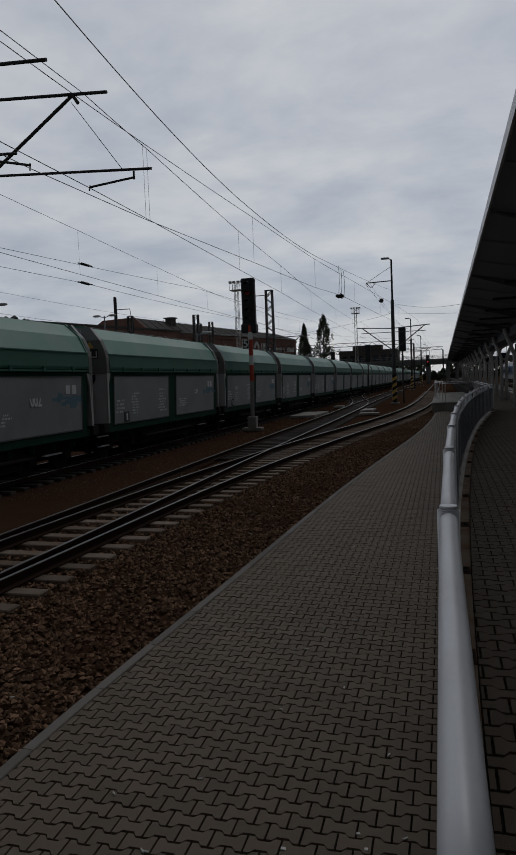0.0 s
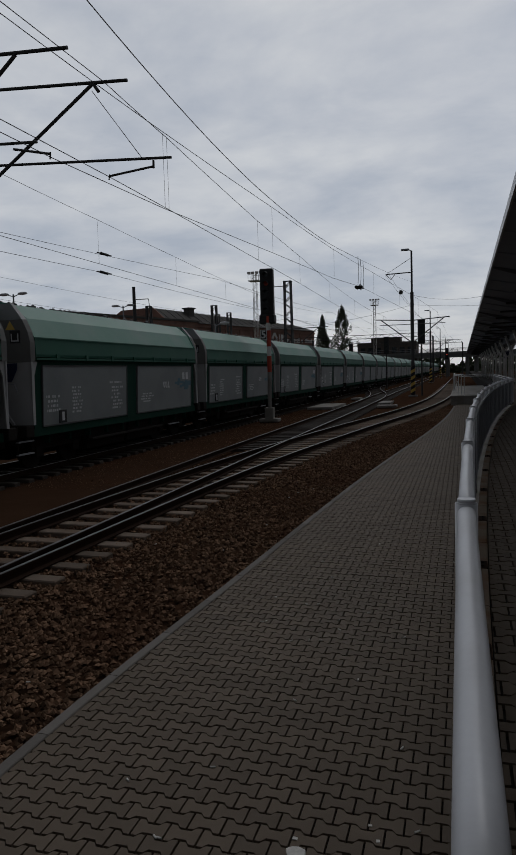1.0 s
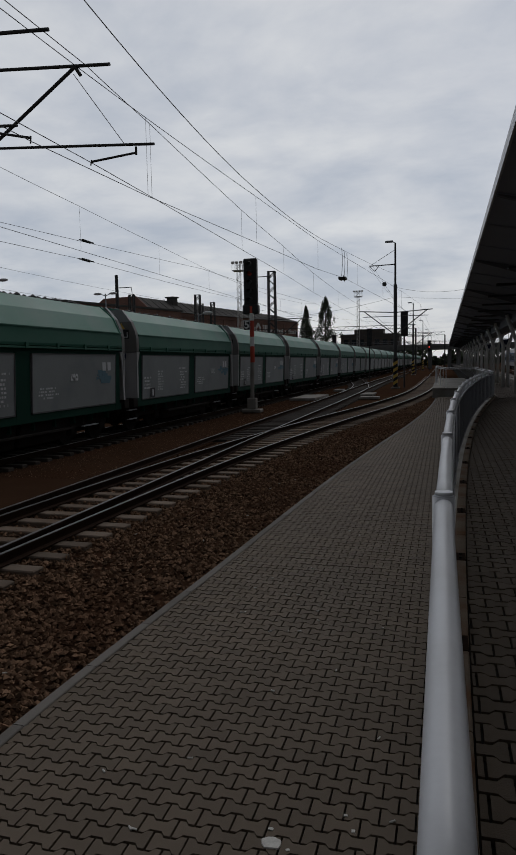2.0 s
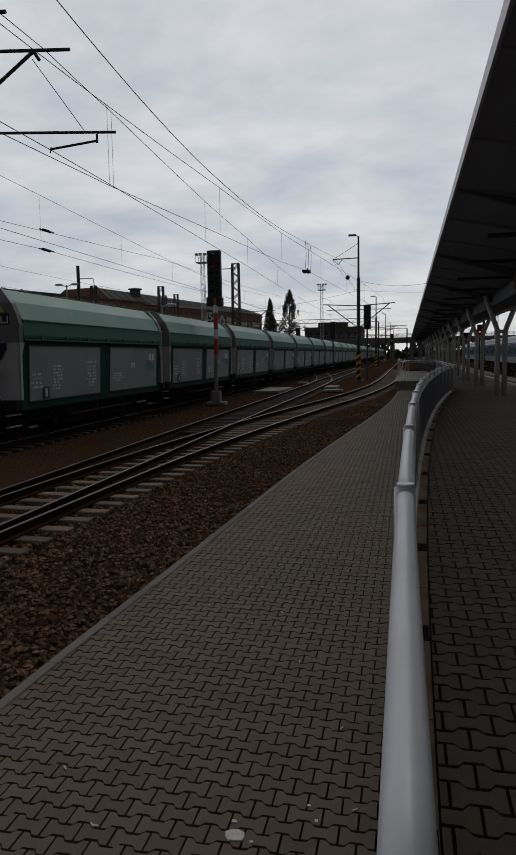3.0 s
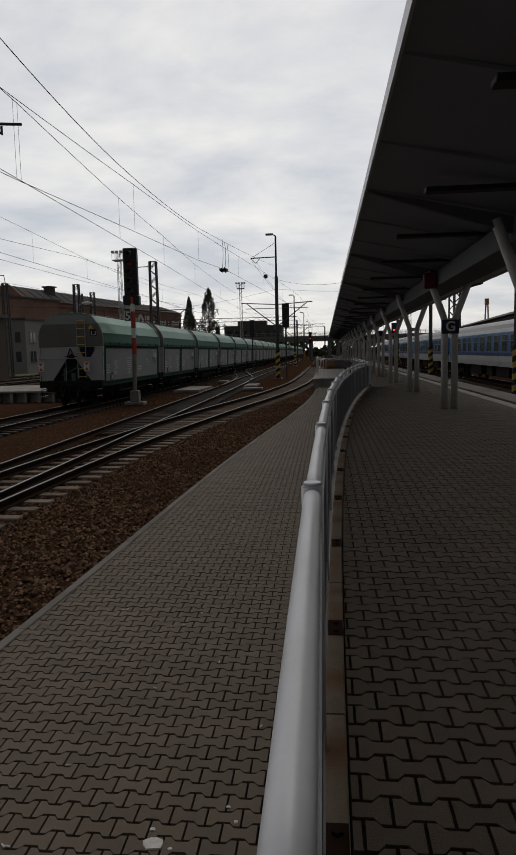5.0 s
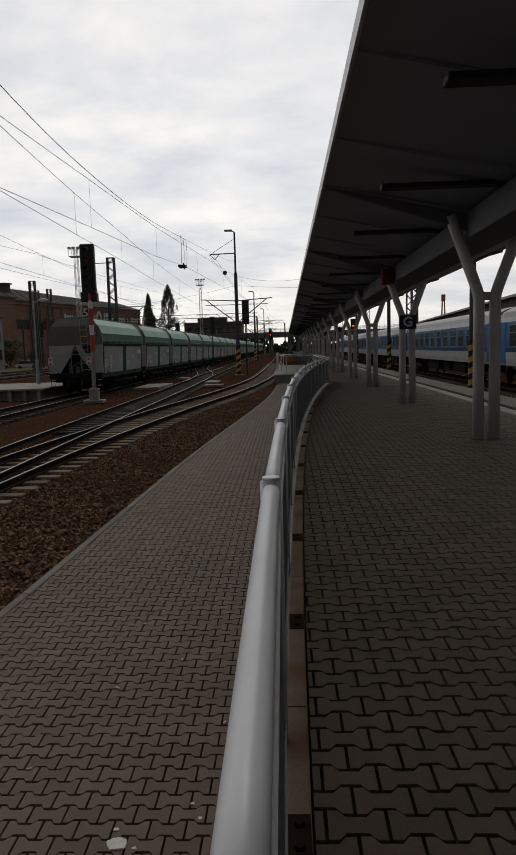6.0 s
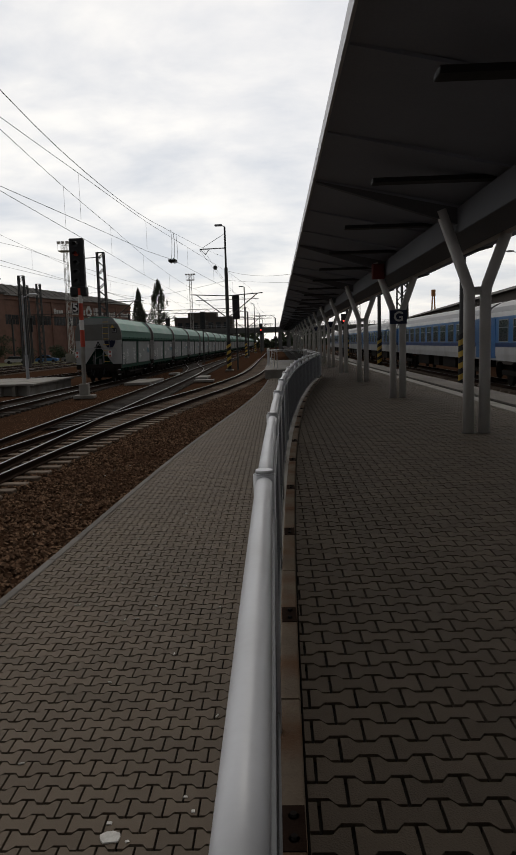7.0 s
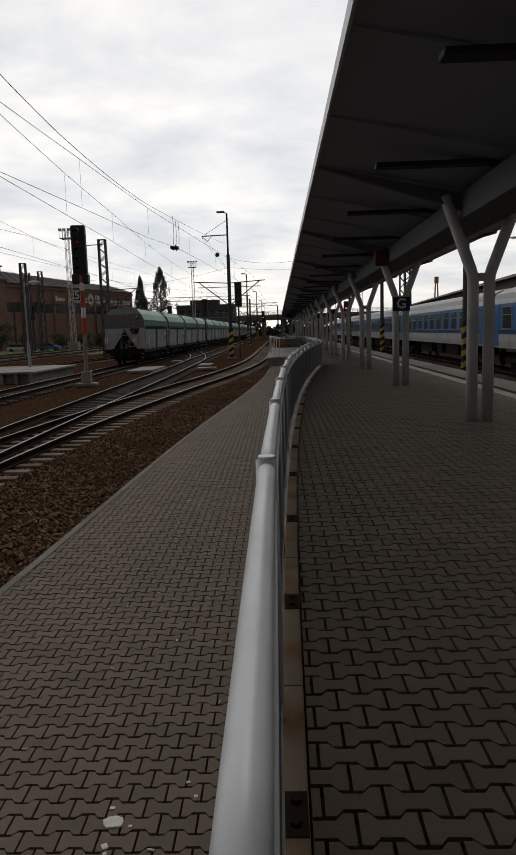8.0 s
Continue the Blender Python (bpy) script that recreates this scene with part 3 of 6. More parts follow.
        for y0, y1, z0 in ((9.3, 10.2, 0.56), (0.1, 0.75, 0.5), (0.1, 0.75, 0.82)):
            bm = bmesh.new()
            box(bm, sx * 1.33, sx * 1.42, y0, y1, z0, z0 + 0.035)
            tread = part("step", bm, M["grey_steel"], w, "worn pale step")
            for y in (y0 + 0.03, y1 - 0.05):
                bm = bmesh.new()
                box(bm, sx * 1.35, sx * 1.38, y, y + 0.02, z0 + 0.035, z0 + 0.42)
                part("step_hanger", bm, M["bogie"], tread)
        # curved pale gusset where the end plate meets the side
        for e, s in ((0.6, 1), (11.92, -1)):
            bm = bmesh.new()
            vs = [bm.verts.new((sx * x, e + s * d, z)) for x in (1.5, 1.54) for d, z in ((0.0, 2.86), (0.3, 2.86), (0.14, 2.5), (0.1, 1.24), (0.0, 1.24))]
            bm.faces.new(vs[:5])
            bm.faces.new(vs[5:][::-1])
            for k in range(5):
                bm.faces.new((vs[k], vs[(k + 1) % 5], vs[5 + (k + 1) % 5], vs[5 + k]))
            bmesh.ops.recalc_face_normals(bm, faces=bm.faces)
            part("corner_gusset", bm, M["end_pale"], w, "pale corner gusset")
    # end plates with the triangular opening, chutes, platforms and buffers
    for e, s in ((0.0, 1), (12.52, -1)):
        bm = bmesh.new()
        for sx in (1, -1):
            vs = [bm.verts.new(p) for p in ((sx * HALF, e + s * 0.6, 2.855), (0, e + s * 0.6, 2.855), (0, e + s * 0.6, 2.56), (sx * 0.24, e + s * 0.6, 2.3), (sx * 0.98, e + s * 0.6, 1.24), (sx * 1.53, e + s * 0.6, 1.24))]
            ws = [bm.verts.new(v.co + Vector((0, s * 0.05, 0))) for v in vs]
            bm.faces.new(vs)
            bm.faces.new(ws[::-1])
            for k in range(6):
                bm.faces.new((vs[k], vs[(k + 1) % 6], ws[(k + 1) % 6], ws[k]))
        bmesh.ops.recalc_face_normals(bm, faces=bm.faces)
        plate = part("end_plate", bm, M["end_pale"], w, "pale grey end plate with a triangular opening")
        bm = bmesh.new()
        vs = [bm.verts.new(p) for p in ((-1.35, e + s * 0.72, 2.8), (1.35, e + s * 0.72, 2.8), (1.2, e + s * 1.9, 1.2), (-1.2, e + s * 1.9, 1.2))]
        bm.faces.new(vs)
        bmesh.ops.solidify(bm, geom=bm.faces[:], thickness=0.05)
        part("chute", bm, M["bogie"], w)
        bm = bmesh.new()
        for sx in (-1, 1):
            beam(bm, (sx * 0.03, e + s * 0.54, 2.62), (sx * 1.0, e + s * 0.54, 1.24), 0.05, 0.07)
        part("gusset", bm, M["end_pale"], plate, "pale sloping edge of the end opening")
        bm = bmesh.new()
        for sx in (-0.16, 0.16):
            beam(bm, (sx, e + s * 0.5, 2.42), (0, e + s * 0.5, 2.78), 0.03, 0.05)
        beam(bm, (-0.3, e + s * 0.5, 2.4), (0.3, e + s * 0.5, 2.4), 0.03, 0.04)
        part("opening_bracket", bm, M["black"], plate)
        bm = bmesh.new()
        bar(bm, (-0.5, e + s * 0.56, 1.5), (0.35, e + s * 0.56, 1.9), 0.03, n=6)
        bar(bm, (-0.35, e + s * 0.52, 1.24), (-0.35, e + s * 0.52, 1.85), 0.05, n=8)
        bar(bm, (0.1, e + s * 0.52, 1.24), (0.1, e + s * 0.52, 1.62), 0.11, n=12)
        bar(bm, (0.3, e + s * 0.62, 1.3), (0.3, e + s * 0.62, 2.0), 0.07, n=10)
        part("brake_pipe", bm, M["hopper_dark"], w)
        bm = bmesh.new()
        vs = [bm.verts.new((x, e + s * 0.575, z)) for x, z in ((0.42, 2.83), (1.16, 2.83), (1.16, 2.68), (0.98, 2.36), (0.6, 2.36), (0.42, 2.68))]
        bm.faces.new(vs)
        bmesh.ops.solidify(bm, geom=bm.faces[:], thickness=0.03)
        part("label_pocket", bm, M["sign_blue"], plate, "dark blue label pocket")
        bm = bmesh.new()
        box(bm, -1.53, 1.53, e + s * 0.3, e + s * 0.64, 0.93, 1.24, 0.02)
        box(bm, -1.2, 1.2, e + s * 0.36, e + s * 0.6, 0.72, 0.93, 0.02)
        part("headstock", bm, M["bogie"], w)
        for sx in (-0.875, 0.875):
            bm = bmesh.new()
            bar(bm, (sx, e + s * 0.33, 1.06), (sx, e + s * 0.0, 1.06), 0.1, n=12)
            bar(bm, (sx, e + s * 0.0, 1.06), (sx, e - s * 0.05, 1.06), 0.23, n=18)
            part("buffer", bm, M["bogie"], w)
        bm = bmesh.new()
        box(bm, -0.12, 0.12, e + s * 0.05, e + s * 0.33, 0.95, 1.08, 0.02)
        bar(bm, (0, e + s * 0.1, 1.0), (0, e + s * 0.1, 0.62), 0.045, n=8)
        part("coupler", bm, M["bogie"], w)
        for sx in (-0.5, 0.42):
            bm = bmesh.new()
            bar(bm, (sx, e + s * 0.3, 0.95), (sx * 0.9, e + s * 0.2, 0.55), 0.03, n=6)
            part("air_hose", bm, M["black"], w)
        bm = bmesh.new()
        for sx in (0.35, 0.76):
            bar(bm, (sx, e + s * 0.46, 1.35), (sx, e + s * 0.48, 4.28), 0.02, n=6)
            for z in (2.0, 3.4, 4.2):
                bar(bm, (sx, e + s * 0.47, z), (sx, e + s * 0.62, z), 0.014, n=5)
        ladder = part("ladder", bm, M["grey_steel"], w, "thin grey end ladder with yellow rungs")
        for k in range(8):
            bm = bmesh.new()
            bar(bm, (0.35, e + s * 0.465, 1.42 + k * 0.38), (0.76, e + s * 0.465, 1.42 + k * 0.38), 0.02, n=6)
            part("rung", bm, M["yellow"] if s == 1 else M["grey_steel"], ladder)
        bm = bmesh.new()
        bar(bm, (-1.5, e + s * 0.36, 2.3), (1.2, e + s * 0.36, 2.3), 0.017, n=6)
        bar(bm, (1.2, e + s * 0.36, 2.3), (1.28, e + s * 0.36, 2.1), 0.017, n=6)
        for sx in (-1.5, -0.2):
            bar(bm, (sx, e + s * 0.36, 1.2), (sx, e + s * 0.36, 2.3), 0.017, n=6)
        part("hand_rail", bm, M["grey_steel"], w)
    # hand wheel and valves at the far corner of the near end
    bm = bmesh.new()
    for k in range(14):
        a0, a1 = 2 * math.pi * k / 14, 2 * math.pi * (k + 1) / 14
        bar(bm, (-1.62, 0.72 + 0.24 * math.cos(a0), 1.75 + 0.24 * math.sin(a0)), (-1.62, 0.72 + 0.24 * math.cos(a1), 1.75 + 0.24 * math.sin(a1)), 0.018, n=5)
    for k in range(3):
        a = math.pi * k / 3
        bar(bm, (-1.62, 0.72 + 0.24 * math.cos(a), 1.75 + 0.24 * math.sin(a)), (-1.62, 0.72 - 0.24 * math.cos(a), 1.75 - 0.24 * math.sin(a)), 0.012, n=5)
    bar(bm, (-1.62, 0.72, 1.75), (-1.4, 0.72, 1.75), 0.03, n=8)
    part("hand_wheel", bm, M["hopper_dark"], w)
    # bogies
    for yb in (2.35, 10.15):
        bm = bmesh.new()
        for sx in (-1.0, 1.0):
            box(bm, sx - 0.06, sx + 0.06, yb - 1.25, yb + 1.25, 0.52, 0.72, 0.02)
            for dy in (-0.9, 0.9):
                box(bm, sx - 0.1, sx + 0.1, yb + dy - 0.17, yb + dy + 0.17, 0.32, 0.62, 0.02)
        box(bm, -1.0, 1.0, yb - 0.2, yb + 0.2, 0.55, 0.95)
        bogie = part("bogie", bm, M["bogie"], w)
        for dy in (-0.9, 0.9):
            bm = bmesh.new()
            bar(bm, (-0.8, yb + dy, 0.46), (0.8, yb + dy, 0.46), 0.07, n=8)
            for sx in (-0.7525, 0.7525):
                bar(bm, (sx - 0.065, yb + dy, 0.46), (sx + 0.065, yb + dy, 0.46), 0.46, n=20)
            part("wheelset", bm, M["bogie"], bogie)
    # underframe: discharge chutes and brake gear
    for y0, y1 in ((3.75, 6.1), (6.3, 8.65)):
        bm = bmesh.new()
        prism(bm, [(-1.35, 1.2), (1.35, 1.2), (1.15, 0.28), (-1.15, 0.28)], y0, y1)
        part("discharge_chute", bm, M["bogie"], w)
    bm = bmesh.new()
    box(bm, -1.15, 1.15, 0.7, 11.8, 0.84, 1.03)
    for yb in (2.35, 10.15):
        box(bm, -1.18, 1.18, yb - 1.35, yb + 1.35, 0.7, 0.95, 0.03)
    box(bm, -0.5, 0.5, 0.9, 11.6, 0.3, 0.84)
    part("underframe", bm, M["bogie"], w)
    for sx in (-1, 1):
        bm = bmesh.new()
        bar(bm, (sx * 0.35, 0.15, 0.5), (sx * 0.3, 0.45, 0.95), 0.03, n=6)
        part("brake_hose", bm, M["black"], w)
    return w


first = hopper_wagon()
WAGONS = [first]
N_WAGONS = 27
for k in range(1, N_WAGONS):
    WAGONS.append(copy_thing(first, pose(X_TRAIN, k * W_PITCH, W_Z)))


# ---- motion of the train: about 7.3 m/s, away along the track ----
def motions():
    for k, w in enumerate(WAGONS):
        y0 = -5.273 + k * W_PITCH
        walk(w, [(t, pose(X_TRAIN, y0 + 7.241 * t + 0.011 * t * t, W_Z)) for t in (0.0, 2.0, 4.0, 6.0, 8.0)])

# ---- railing ----
POSTS = [2.45 + 2.08 * k for k in range(-5, 14)]
railing = thing("platform_railing", "white tubular handrail on grey barred fence panels", "railing")
H_RAIL = 1.015
rx = rail_x
panel_x = lambda y: max(rail_x(y) + 0.02, railing_x(y) - 0.11)     # the panels stand close to the curb
bm = bmesh.new()
box(bm, -0.008, 0.008, -0.014, 0.014, 0.13, 0.9)
FENCE_BAR = mesh_of("fence_bar", bm, M["grey_steel"])
for a, b in zip(POSTS, POSTS[1:]):
    bm = bmesh.new()
    n = 6
    circ = [(0.032 * math.cos(2 * math.pi * k / 28), 0.032 * math.sin(2 * math.pi * k / 28)) for k in range(28)]
    sweep(bm, circ, [(rx(a + (b - a) * j / n), a + (b - a) * j / n, H_RAIL, rail_turn(a)) for j in range(n + 1)])
    part("handrail", bm, M["white_steel"], railing, "smooth white tube handrail", smooth=True)
    m = 19
    for j in range(m):
        y = a + 0.09 + (b - a - 0.18) * j / (m - 1)
        o = new("fence_bar", FENCE_BAR)
        o.parent = railing
        o.matrix_basis = pose(panel_x(y), y, 0, 0, 0, math.degrees(rail_turn(y)))
    bm = bmesh.new()
    beam(bm, (panel_x(a), a + 0.04, 0.515), (panel_x(b), b - 0.04, 0.515), 0.004, 0.78)
    part("infill_sheet", bm, M["panel_grey"], railing, "grey sheet infill behind the bars")
    for z in (0.12, 0.91):
        bm = bmesh.new()
        beam(bm, (panel_x(a), a + 0.04, z), (panel_x(b), b - 0.04, z), 0.03, 0.035)
        part("cross_rail", bm, M["panel_grey"], railing)
for y in POSTS:
    bm = bmesh.new()
    bar(bm, (rx(y), y, -0.014), (rx(y), y, H_RAIL + 0.036), 0.0405, n=24)
    post = part("post", bm, M["white_steel"], railing, smooth=True)
    bm = bmesh.new()
    bar(bm, (rx(y), y, H_RAIL + 0.036), (rx(y), y, H_RAIL + 0.041), 0.0395, 0.032, n=24)
    bar(bm, (rx(y), y, H_RAIL + 0.041), (rx(y), y, H_RAIL + 0.053), 0.033, 0.0315, n=24)
    part("cap", bm, M["white_steel"], post, smooth=True)

# ---- canopy ----
COLS = [-3.6, 3.6, 10.84, 17.85, 25.05, 32.3, 39.5, 46.7, 53.9, 61.1, 68.3, 75.5, 82.7, 89.9, 97.1, 104.3, 111.5, 118.7]
canopy = thing("platform_canopy", "long dark butterfly canopy over the platform", "canopy", kind="structure")
X_L, X_M, X_R = 0.66, 3.15, 5.55
Z_L, Z_M, Z_R = 3.98, 3.5, 3.8
bm = bmesh.new()
prism(bm, [(X_L, Z_L), (X_M, Z_M), (X_R, Z_R), (X_R, Z_R + 0.1), (X_M, Z_M + 0.12), (X_L, Z_L + 0.1)], -12, 125)
part("roof_deck", bm, M["canopy"], canopy)
bm = bmesh.new()
box(bm, X_L - 0.03, X_L, -12, 125, Z_L - 0.02, Z_L + 0.14)
part("fascia", bm, M["fascia"], canopy, "bright aluminium fascia")
bm = bmesh.new()
box(bm, X_M - 0.33, X_M + 0.36, -12, 125, Z_M - 0.4, Z_M - 0.004, 0.01)
part("main_beam", bm, M["canopy_beam"], canopy)
bm = bmesh.new()
bar(bm, (X_M + 0.44, -12, Z_M - 0.36), (X_M + 0.44, 125, Z_M - 0.36), 0.075, n=14)
part("purlin_tube", bm, M["column"], canopy, "pale tube running along the beam", smooth=True)
y = -8.4
while y < 124:
    for x0, z0, x1, z1 in ((X_L + 0.02, Z_L - 0.05, X_M - 0.28, Z_M - 0.09), (X_M + 0.28, Z_M - 0.09, X_R, Z_R - 0.05)):
        bm = bmesh.new()
        beam(bm, (x0, y, z0 + 0.04), (x1, y, z1 + 0.08), 0.035, 0.035)
        part("seam", bm, M["canopy"], canopy)
    y += 2.4


for y in COLS:
    for x0, z0, x1, z1 in ((X_L + 0.02, Z_L, X_M - 0.28, Z_M - 0.02), (X_M + 0.28, Z_M - 0.02, X_R, Z_R)):
        bm = bmesh.new()
        near, far = (0.05, 0.26) if x0 < 1 else (0.26, 0.05)
        vs = [bm.verts.new((x, yy, z)) for yy in (y - 0.05, y + 0.05) for x, z in ((x0, z0 - near), (x1, z1 - far), (x1, z1), (x0, z0))]
        for f in ((0, 1, 2, 3), (7, 6, 5, 4), (0, 4, 5, 1), (1, 5, 6, 2), (2, 6, 7, 3), (3, 7, 4, 0)):
            bm.faces.new([vs[k] for k in f])
        bmesh.ops.recalc_face_normals(bm, faces=bm.faces)
        part("rib", bm, M["canopy_beam"], canopy, "tapered grey rib above a column")


def vee_column():
    c = thing("vee_column", "pale grey twin-leg column spreading into a vee", "column", group="canopy columns")
    for sx in (-1, 1):
        bm = bmesh.new()
        line = [(0.125, 0.0), (0.125, 2.18), (0.136, 2.27), (0.165, 2.36), (0.57, 3.46)]
        rings = []
        for k, (x, z) in enumerate(line):
            lean = math.radians((0, 0, 7, 14, 20)[k])
            rings.append([bm.verts.new((sx * (x + 0.087 * math.cos(a) * math.cos(lean)), 0.087 * math.sin(a), z - 0.087 * math.cos(a) * math.sin(lean))) for a in [2 * math.pi * q / 18 for q in range(18)]])
        for r0, r1 in zip(rings, rings[1:]):
            for q in range(18):
                bm.faces.new((r0[q], r0[(q + 1) % 18], r1[(q + 1) % 18], r1[q]))
        bm.faces.new(rings[0][::-1])
        bm.faces.new(rings[-1])
        bmesh.ops.recalc_face_normals(bm, faces=bm.faces)
        leg = part("leg", bm, M["column"], c, smooth=True)
        bm = bmesh.new()
        bar(bm, (sx * 0.125, 0, 0.0), (sx * 0.125, 0, 0.012), 0.115, n=18)
        part("foot_collar", bm, M["kerb"], leg, "grimy foot collar")
    bm = bmesh.new()
    box(bm, -0.05, 0.05, -0.05, 0.05, 2.17, 2.29)
    part("web", bm, M["column"], c)
    return c


col0 = vee_column()
col0.matrix_basis = pose(3.15, COLS[0], 0)
for y in COLS[1:]:
    copy_thing(col0, pose(3.15, y, 0))

# ---- passenger coaches ----
def coach():
    c = thing("passenger_coach", "blue and white passenger coach standing at the far track", "coach", group="passenger train")
    L = 24.5
    bm = bmesh.new()
    prism(bm, [(-1.36, 1.2), (1.36, 1.2), (1.4, 1.5), (1.4, 1.83), (-1.4, 1.83), (-1.4, 1.5)], 0.3, L)
    part("lower_body", bm, M["coach_white"], c)
    bm = bmesh.new()
    prism(bm, [(-1.405, 1.83), (1.405, 1.83), (1.405, 2.03), (-1.405, 2.03)], 0.3, L)
    part("waist_band", bm, M["coach_navy"], c)
    bm = bmesh.new()
    prism(bm, [(-1.4, 2.03), (1.4, 2.03), (1.38, 3.22), (-1.38, 3.22)], 0.3, L)
    part("upper_body", bm, M["coach_blue"], c)
    bm = bmesh.new()
    prism(bm, [(-1.385, 3.22), (1.385, 3.22), (1.33, 3.44), (-1.33, 3.44)], 0.3, L)
    part("cornice", bm, M["coach_white"], c)
    bm = bmesh.new()
    prism(bm, [(-1.33, 3.44), (1.33, 3.44), (1.15, 3.7), (0.75, 3.92), (0.3, 4.03), (-0.3, 4.03), (-0.75, 3.92), (-1.15, 3.7)], 0.3, L)
    part("roof", bm, M["coach_roof"], c)
    for k in range(11):
        y = 2.35 + k * 1.92
        bm = bmesh.new()
        box(bm, -1.402, -1.375, y, y + 1.2, 2.1, 3.05)
        win = part("window", bm, M["glass_dark"], c)
        bm = bmesh.new()
        for y0, y1, z0, z1 in ((y - 0.05, y, 2.05, 3.1), (y + 1.2, y + 1.25, 2.05, 3.1), (y, y + 1.2, 2.05, 2.1), (y, y + 1.2, 3.05, 3.1), (y, y + 1.2, 2.7, 2.74)):
            box(bm, -1.41, -1.38, y0, y1, z0, z1)
        part("window_frame", bm, M["grey_steel"], win)
    for y in (0.75, L - 1.2):
        bm = bmesh.new()
        box(bm, -1.408, -1.37, y, y + 0.8, 1.3, 3.15)
        part("door", bm, M["coach_blue"], c)
    for yb in (3.2, L - 2.9):
        bm = bmesh.new()
        for sx in (-1.0, 1.0):
            box(bm, sx - 0.08, sx + 0.08, yb - 1.7, yb + 1.7, 0.5, 0.75, 0.02)
        for dy in (-1.25, 1.25):
            for sx in (-0.7525, 0.7525):
                bar(bm, (sx - 0.065, yb + dy, 0.46), (sx + 0.065, yb + dy, 0.46), 0.46, n=18)
        part("bogie", bm, M["bogie"], c)
    bm = bmesh.new()
    for y0, y1 in ((6.5, 9.5), (10.5, 12.0), (13.5, 17.0)):
        box(bm, -1.2, 1.2, y0, y1, 0.55, 1.2, 0.03)
    part("underframe_box", bm, M["bogie"], c)
    return c


coach0 = coach()
coach0.matrix_basis = pose(11.75, -15.4, Z_RAIL)
for k in range(1, 6):
    copy_thing(coach0, pose(11.75, -15.4 + 24.8 * k, Z_RAIL))

# ---- raised slab and open railing at the walkway's end ----
slab = thing("end_ramp", "low concrete ramp block at the end of the walkway", "ramp", kind="structure")
bm = bmesh.new()
box(bm, -0.86, 3.2, 49.3, 75, Z_BED - 0.1, -0.53, 0.03)
part("ramp_block", bm, M["concrete"], slab)
bm = bmesh.new()
box(bm, -0.9, 3.2, 49.25, 75, -0.528, -0.43, 0.01)
part("coping", bm, M["concrete"], slab, "paler coping slab")
open_rail = thing("ramp_railing", "thin white two-bar railing around the ramp", "railing")
corner = [(2.0, 31.0), (2.0, 40.0), (2.0, 49.6), (0.05, 49.6), (-0.75, 58.0), (-0.75, 70.0)]
for (xa, ya), (xb, yb) in zip(corner, corner[1:]):
    base = 0.0 if yb < 49 else -0.435
    for z in (0.98, 0.88):
        bm = bmesh.new()
        bar(bm, (xa, ya, z), (xb, yb, z), 0.024, n=8)
        part("top_bar", bm, M["white_steel"], open_rail)
    steps = max(1, round(math.hypot(xb - xa, yb - ya) / 2.0))
    for k in range(steps):
        x, y = xa + (xb - xa) * k / steps, ya + (yb - ya) * k / steps
        bm = bmesh.new()
        bar(bm, (x, y, base if y > 49 else -0.05), (x, y, 0.98), 0.024, n=8)
        part("post", bm, M["white_steel"], open_rail)

# ---- G sign and dim red reflection under the canopy ----
g = thing("platform_sign", "dark blue square sign with a white letter on a column", "sign", (3.15, 17.765, 0))
bm = bmesh.new()
box(bm, -0.215, 0.215, -0.045, -0.0, 1.9, 2.25, 0.004)
part("sign_board", bm, M["sign_blue"], g)
me = text_mesh("G", 0.34)
me.materials.append(M["sign_white"])
o = new("letter", me)
o.parent, o.matrix_basis = g, pose(0, -0.052, 2.075, 90)
# solid red block drawn where only a dim red reflection shows
r = thing("red_box", "dull red block standing in for a dim reflection by the canopy beam", "box", (2.64, 17.74, 0))
bm = bmesh.new()
box(bm, -0.16, 0.16, -0.1, 0.06, 3.04, 3.42, 0.02)
case = part("case", bm, M["reflection_red"], r)
# thin front layer of the same reflection block
bm = bmesh.new()
box(bm, -0.12, 0.12, -0.112, -0.1, 3.08, 3.38, 0.004)
part("door", bm, M["reflection_red"], case)
for x, y in ((2.15, 40.2), (2.15, 54.2)):
    q = thing("hanging_sign", "small dark sign hanging below the canopy", "sign", (x + 1.0, y, 0))
    bm = bmesh.new()
    box(bm, -0.25, 0.25, -0.03, 0.03, 2.1, 2.6, 0.005)
    part("sign_board", bm, M["sign_blue"], q)
    for dx in (-0.2, 0.2):
        bm = bmesh.new()
        bar(bm, (dx, 0, 2.6), (dx, 0, 3.4), 0.012, n=6)
        part("hanger", bm, M["dark_steel"], q)

# ceiling lamps: long dark housings between the ribs
for k, y in enumerate([-5.2 + 3.6 * j for j in range(35)]):
    lamp = thing("strip_light", "unlit dark strip light under the canopy", "ceiling light", (2.1, y, 3.56), group="canopy lights")
    bm = bmesh.new()
    box(bm, -0.8, 0.78, -0.1, 0.1, -0.03, 0.03, 0.008)
    bar(bm, (0.55, 0, 0.02), (0.55, 0, 0.08), 0.012, n=6)
    part("housing", bm, M["black"], lamp)

